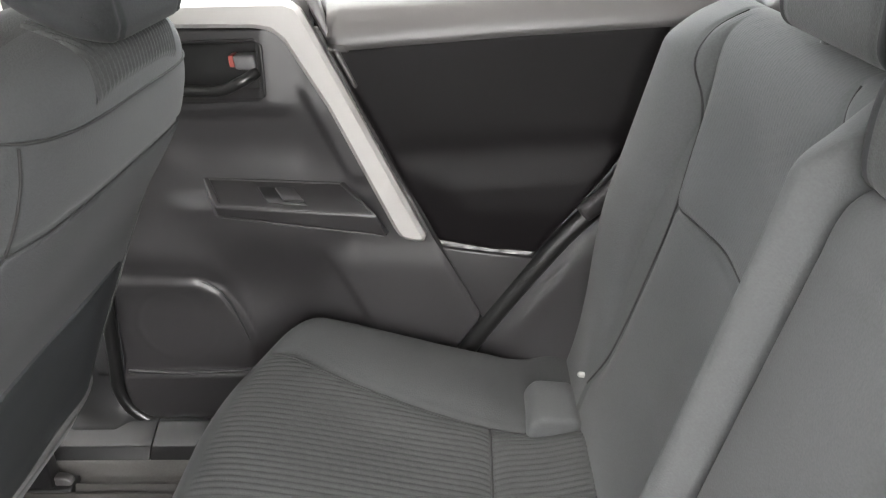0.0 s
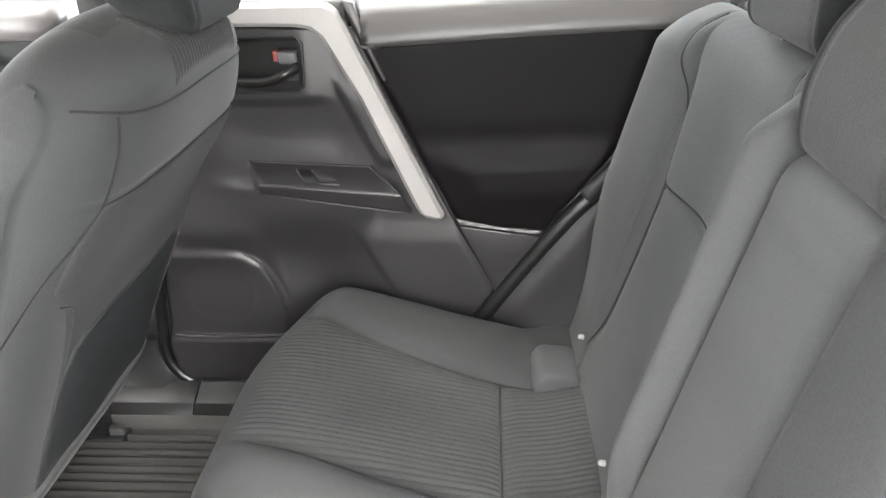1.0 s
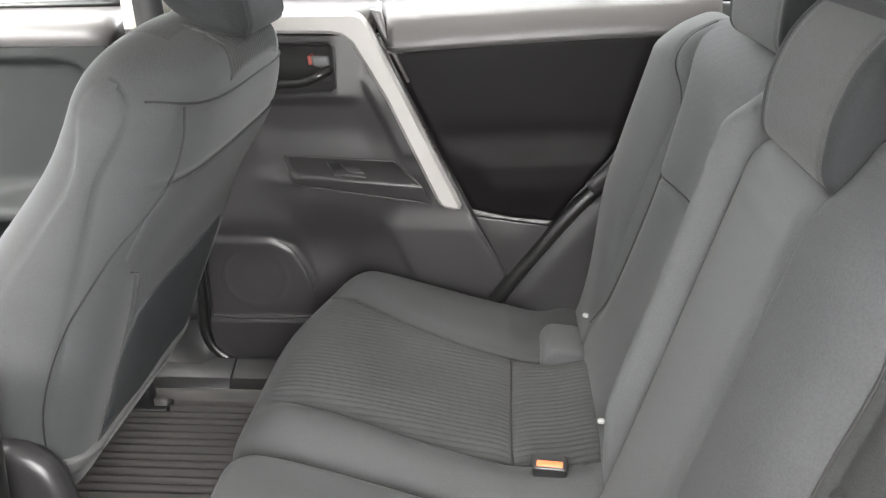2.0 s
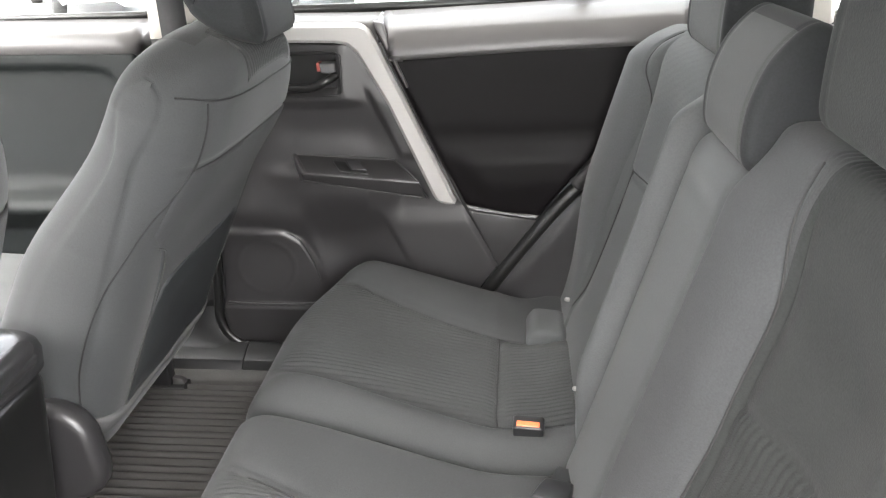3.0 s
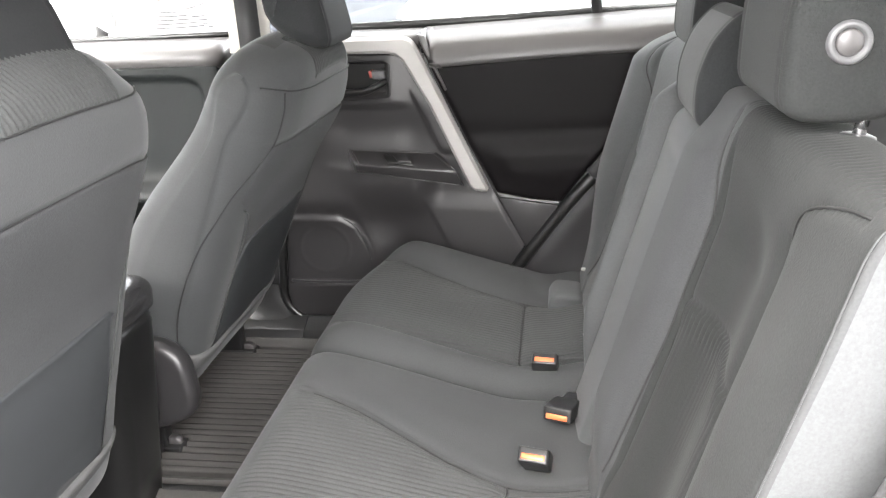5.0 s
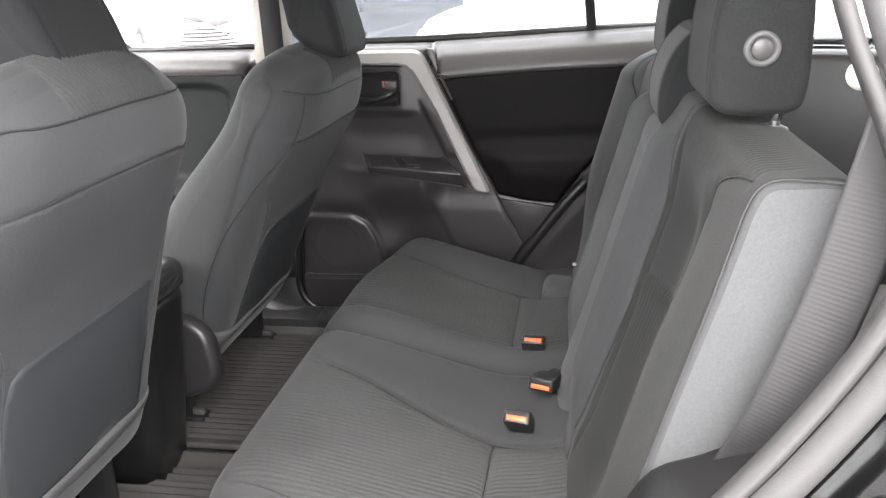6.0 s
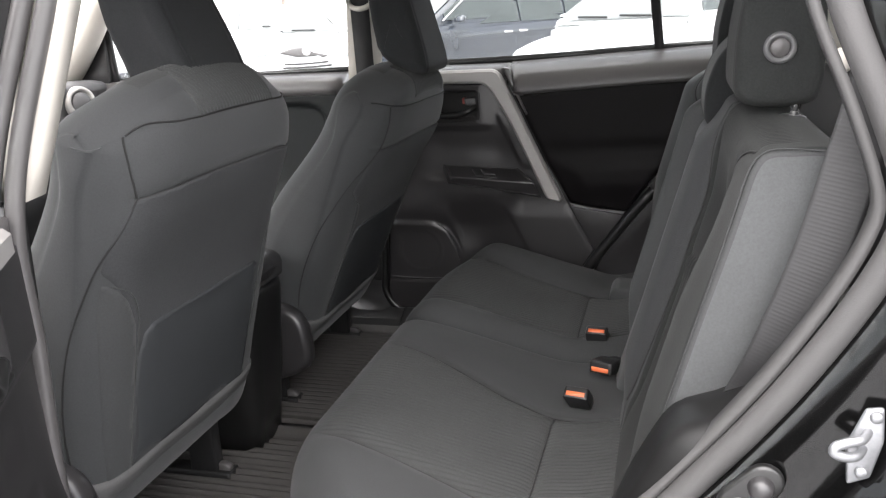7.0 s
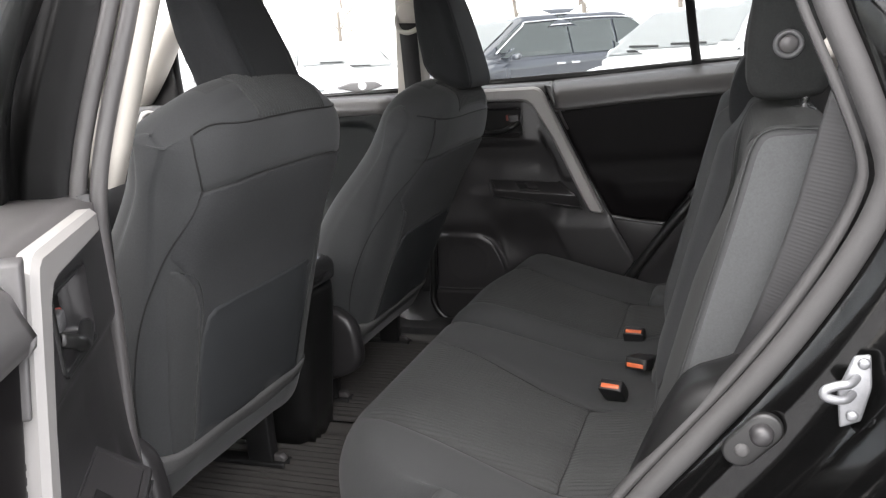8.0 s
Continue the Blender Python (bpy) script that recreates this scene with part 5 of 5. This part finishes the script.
# ---- floor mats ----
def floor_mat(y0, y1, label):
    def h(x, y):
        rim = np.minimum(np.minimum(x + 0.84, -0.19 - x), np.minimum(y - y0, y1 - y))
        rib = np.clip(1.6 * np.sin(2 * math.pi * y / 0.021), -1, 1)
        return 0.012 + 0.0055 * rib * step(rim, 0.035, 0.05) + 0.014 * (1 - step(rim, 0.0, 0.03))
    b = relief([(-0.84, y0), (-0.19, y0), (-0.19, y1), (-0.84, y1)], h, 0.0045, 0.012, lambda a, c, e: (a, c, 0.464 + e))
    m = part("floor_mat", b, MAT_RUBBER)
    return tagged(m, label, "floor mat", "rear floor mats")


floor_mat(0.06, 0.643, "black ribbed rubber floor mat with dirt")
floor_mat(-0.643, 0.03, "black ribbed rubber floor mat, worn")

# ---- striker, door stop and slot on the lock pillar ----
st = thing("door_striker", (0.52, -0.755, 0.965), "bright zinc door striker bolted to the black pillar", "door striker")
plate = prism([(0.512, 0.930), (0.530, 0.938), (0.538, 0.972), (0.536, 1.004), (0.522, 1.002), (0.509, 0.968)], -0.765, -0.759, 0.0025)
part("plate", plate, ZINC, st)
part("loop", sweep([(0.526, -0.762, 0.981), (0.518, -0.778, 0.981), (0.506, -0.783, 0.980), (0.497, -0.784, 0.976), (0.497, -0.784, 0.970), (0.506, -0.782, 0.966), (0.516, -0.776, 0.965), (0.523, -0.762, 0.965)], circle(0.0045, 10, 1.0, 0.8), 44), ZINC, st)
for z, x in ((0.944, 0.522), (0.996, 0.530)):
    part("screw", lathe([(0, 0.003), (0.004, 0.003), (0.0055, 0.001), (0.0055, -0.002)], (x, -0.766, z), (0, -1, 0), 12), ZINC, st)
st.matrix_basis = Matrix.Translation((-0.011, 0, 0.012)) @ st.matrix_basis
ds = thing("door_stop", (0.43, -0.745, 0.915), "black rubber door stop with bolt on painted pillar", "door stop")
oval = [(0.4255 + 0.0115 * k + 0.0175 * math.cos(a + 0.81), 0.9165 + 0.012 * k + 0.0175 * math.sin(a + 0.81)) for k, lo in ((1, -0.5), (-1, 0.5)) for a in np.linspace(lo * math.pi, (lo + 1) * math.pi, 9)]
part("base", prism(oval, -0.754, -0.744, 0.003), RUBBER, ds)
part("bolt", lathe([(0, 0.014), (0.008, 0.013), (0.011, 0.008), (0.012, 0.0)], (0.434, -0.752, 0.925), (0, -1, 0), 18), PLASTIC, ds, "domed bolt head")
part("bolt", lathe([(0, 0.006), (0.004, 0.007), (0.007, 0.004), (0.008, 0.0)], (0.416, -0.752, 0.906), (0, -1, 0), 14), SEAL_GREY, ds)


# ---- parked cars outside ----
def parked_car(name, label, at, heading, length, width, height, paint, hood, screen, cab):
    """hood: hood height and length; screen: run of the windscreen; cab: length of the roof."""
    car = thing(name, (0, 0, 0), label, "parked car", "parked cars")
    hh, hl = hood
    rear = length - hl - screen - cab
    low = [(0.0, 0.35), (0.02, 0.62), (0.10, hh - 0.12), (0.35, hh - 0.03), (hl, hh + 0.06), (hl + 0.5, hh + 0.10), (length - 0.3, hh + 0.16), (length - 0.04, hh + 0.05), (length, 0.6), (length - 0.05, 0.32), (length / 2, 0.24), (0.1, 0.26)]
    hw = width / 2
    b = solid(low, spread(-hw, hw, 16, 0.16, 8), lambda a, c, v: (a, v * (1 - 0.10 * (1 - step(a, 0, 0.7))), c), rounded(-hw, hw, 0.16), None, None, 110)
    part("body", b, paint, car)
    zb = hh + 0.06
    top = [(hl - 0.1, zb - 0.05), (hl + screen * 0.5, (zb + height) / 2 + 0.05), (hl + screen, height - 0.04), (hl + screen + 0.35, height), (hl + screen + cab * 0.6, height), (hl + screen + cab, height - 0.05), (length - 0.12, zb + 0.15), (length - 0.08, zb - 0.05), (length / 2, zb - 0.1)]
    b = solid(top, spread(-hw + 0.08, hw - 0.08, 16, 0.12, 8), lambda a, c, v: (a, v * (1 - 0.22 * step(c, zb, height + 0.1)), c), rounded(-hw + 0.08, hw - 0.08, 0.12), None, None, 110)
    bmesh.ops.recalc_face_normals(b, faces=b.faces)
    shell = BVHTree.FromBMesh(b)

    def hug(p, e):
        co, nor, _, _ = shell.find_nearest(Vector(p))
        return co + nor * e
    part("cabin", b, paint, car)
    # windscreen
    n = Vector((-(height - zb), 0, screen)).normalized() * 0.012
    def sc(u, y):
        z = zb + 0.03 + u * (height - zb - 0.10)
        return hug((hl + u * screen * 0.93 - 0.03, y * (hw - 0.16 - 0.13 * u), z), 0.022)
    b = bmesh.new()
    rows = [[sc(u, y) for y in np.linspace(-1, 1, 30)] for u in np.linspace(0.0, 1, 16)]
    rings(b, rows, closed=False, caps=False)
    bmesh.ops.solidify(b, geom=b.faces[:], thickness=0.006)
    part("windscreen", b, SCREEN, car)
    for s in (-1, 1):
        for y in (0.15, -0.55):
            p = [sc(0.02, y * 1.0) + n, sc(0.05, y + 0.5) + n]
            if s == 1:
                part("wiper", tube(p, 0.012, 4, 6), PLASTIC_DARK, car)
        # side windows
        x0, x1 = hl + 0.28, length - 0.35
        cut = [(x0, hl + screen + 0.30 + cab * 0.28), (hl + screen + 0.34 + cab * 0.28, hl + screen + 0.22 + cab * 0.72), (hl + screen + 0.28 + cab * 0.72, x1)]
        for i, (xa, xb) in enumerate(cut):
            def sd(x, u):
                ztop = np.interp(x, [hl, hl + screen, hl + screen + cab, length - 0.15], [zb + 0.05, height - 0.14, height - 0.14, zb + 0.25])
                z = zb + 0.09 + u * (ztop - zb - 0.09)
                return hug((x, s * ((hw - 0.08) * (1 - 0.22 * step(z, zb, height + 0.1)) + 0.006), z), 0.018)
            b = bmesh.new()
            rings(b, [[sd(x, u) for u in np.linspace(0, 1, 12)] for x in np.linspace(xa, xb, 16)], closed=False, caps=False)
            bmesh.ops.solidify(b, geom=b.faces[:], thickness=0.006)
            part("side_window", b, CAR_GLASS, car)
        line = [(x0 - 0.05, zb + 0.08), (x0 + screen * 0.7, height - 0.20), (hl + screen + 0.3, height - 0.11), (hl + screen + cab, height - 0.12), (x1 + 0.05, zb + 0.16)]
        if paint is CAR_DARK:
            part("window_chrome", tube([(x, s * ((hw - 0.075) * (1 - 0.22 * step(z, zb, height + 0.1)) + 0.024), z) for x, z in line], 0.014, 40, 6), CHROME, car)
        for x in (hl + screen + cab * 0.22, hl + screen + cab * 0.36):
            part("door_handle", box(x, x + 0.2, s * hw - 0.02, s * hw + 0.02, zb - 0.10, zb - 0.06, 0.012), CHROME, car)
        m = part("mirror", solid([(0, 0), (0.02, 0.07), (0.10, 0.10), (0.14, 0.06), (0.13, 0.0), (0.05, -0.02)], spread(0, 0.24, 8, 0.05), lambda a, c, v: (hl + 0.42 + a, s * (hw - 0.02 + v), zb + 0.06 + c), rounded(0, 0.24, 0.05), None, None, 30), paint, car)
        # headlights
        part("headlight", prism([(0.0, 0.0), (0.34, 0.05), (0.42, 0.13), (0.10, 0.10)], s * (hw - 0.34), s * (hw - 0.09), 0.02), CAR_GLASS, car).data.transform(Matrix.Translation((0.02, 0, hh - 0.26)))
        for x in (0.95, length - 1.0):
            w = part("wheel", lathe([(0.0, 0.10), (0.20, 0.11), (0.24, 0.08), (0.30, 0.10), (0.345, 0.08), (0.35, -0.08), (0.30, -0.1), (0, -0.1)], (x, s * (hw - 0.12), 0.35), (0, s, 0), 28), TYRE, car)
            part("rim", lathe([(0.0, 0.115), (0.05, 0.12), (0.19, 0.108), (0.225, 0.112), (0.235, 0.09)], (x, s * (hw - 0.12), 0.35), (0, s, 0), 24), ZINC, w)
    # grille, emblem, plate
    for k in range(5):
        part("grille_bar", tube([(-0.005, -0.48 + 0.03 * k, 0.44 + 0.055 * k), (-0.02, 0, 0.43 + 0.055 * k), (-0.005, 0.48 - 0.03 * k, 0.44 + 0.055 * k)], 0.014, 16, 6), PLASTIC_DARK, car)
    part("upper_grille", prism([(-0.42, hh - 0.22), (-0.2, hh - 0.16), (0.2, hh - 0.16), (0.42, hh - 0.22), (0.15, hh - 0.30), (-0.15, hh - 0.30)], -0.02, 0.10, 0.02, "x"), SILL_TRIM, car)
    part("emblem", lathe([(0.0, 0.012), (0.05, 0.01), (0.065, 0.0)], (-0.02, 0, hh - 0.22), (-1, 0, 0), 20), CHROME, car)
    car.matrix_basis = Matrix.Translation(at) @ Matrix.Rotation(radians(heading), 4, "Z")
    return car


# heading 90: the nose points at the film's car
parked_car("parked_suv", "white parked sport utility car, nose towards us", (-5.2, 10.6, 0.0), 126, 4.6, 1.85, 1.68, CAR_WHITE, (1.06, 0.95), 0.75, 2.0)
parked_car("parked_van", "dark blue parked minivan with chrome window trim", (-4.9, 12.6, 0.0), 52, 5.1, 1.98, 1.88, CAR_DARK, (1.10, 0.80), 0.95, 2.6)
parked_car("parked_suv", "white parked sport utility car with wide bonnet", (-0.72, 6.9, 0.0), 61, 4.6, 1.85, 1.64, CAR_WHITE, (1.06, 0.95), 0.75, 2.0)
parked_car("parked_suv", "white parked sport utility car at the row's end", (-9.6, 11.8, 0.0), 126, 4.6, 1.85, 1.68, CAR_WHITE, (1.02, 0.95), 0.75, 2.0)


def bare_tree(at, h, seed):
    rnd = random.Random(seed)
    tree = thing("bare_tree", at, "bare winter tree far behind the cars", "tree", "bare trees")
    top = Vector((at[0] + rnd.uniform(-0.3, 0.3), at[1], h * 0.9))
    trunk = bmesh.new()
    p = [Vector(at).lerp(top, i / 6) + Vector((rnd.uniform(-0.1, 0.1), 0, 0)) for i in range(7)]
    rings(trunk, [[q + Vector((0.14 * (1 - i / 7.5) * math.cos(a), 0.14 * (1 - i / 7.5) * math.sin(a), 0)) for a in np.linspace(0, 2 * math.pi, 8, endpoint=False)] for i, q in enumerate(p)])
    part("trunk", trunk, BARK, tree)
    for k in range(14):
        u = rnd.uniform(0.25, 0.95)
        a = Vector(at).lerp(top, u)
        ang, le = rnd.uniform(0, 6.28), h * 0.35 * (1.15 - u)
        tip = a + Vector((math.cos(ang) * le, math.sin(ang) * le, le * 0.9))
        mid = a.lerp(tip, 0.5) + Vector((0, 0, 0.1 * le))
        part("branch", tube([a, mid, tip], 0.022, 8, 5), BARK, tree)


for i, (x, y) in enumerate([(-21, 34), (-17.5, 36), (-13, 33), (-9, 37), (-5.5, 34), (-2, 36), (2.0, 35)]):
    bare_tree((x, y, 0), 6.5 + (i % 3), i)
far = thing("snow_bank", (-6, 30, 0), "dirty white snow bank behind the cars", "snow bank")
b = bmesh.new()
rings(b, [[(x, 30 + y, max(0.0, z * (0.75 + 0.25 * math.sin(x * 1.3) * math.cos(x * 0.37)))) for y, z in ((-2.2, 0), (-1.2, 0.6), (-0.2, 1.0), (0.8, 0.7), (1.8, 0.0))] for x in np.linspace(-40, 25, 90)], closed=False, caps=False)
bmesh.ops.solidify(b, geom=b.faces[:], thickness=0.02)
part("heap", b, SNOW, far)
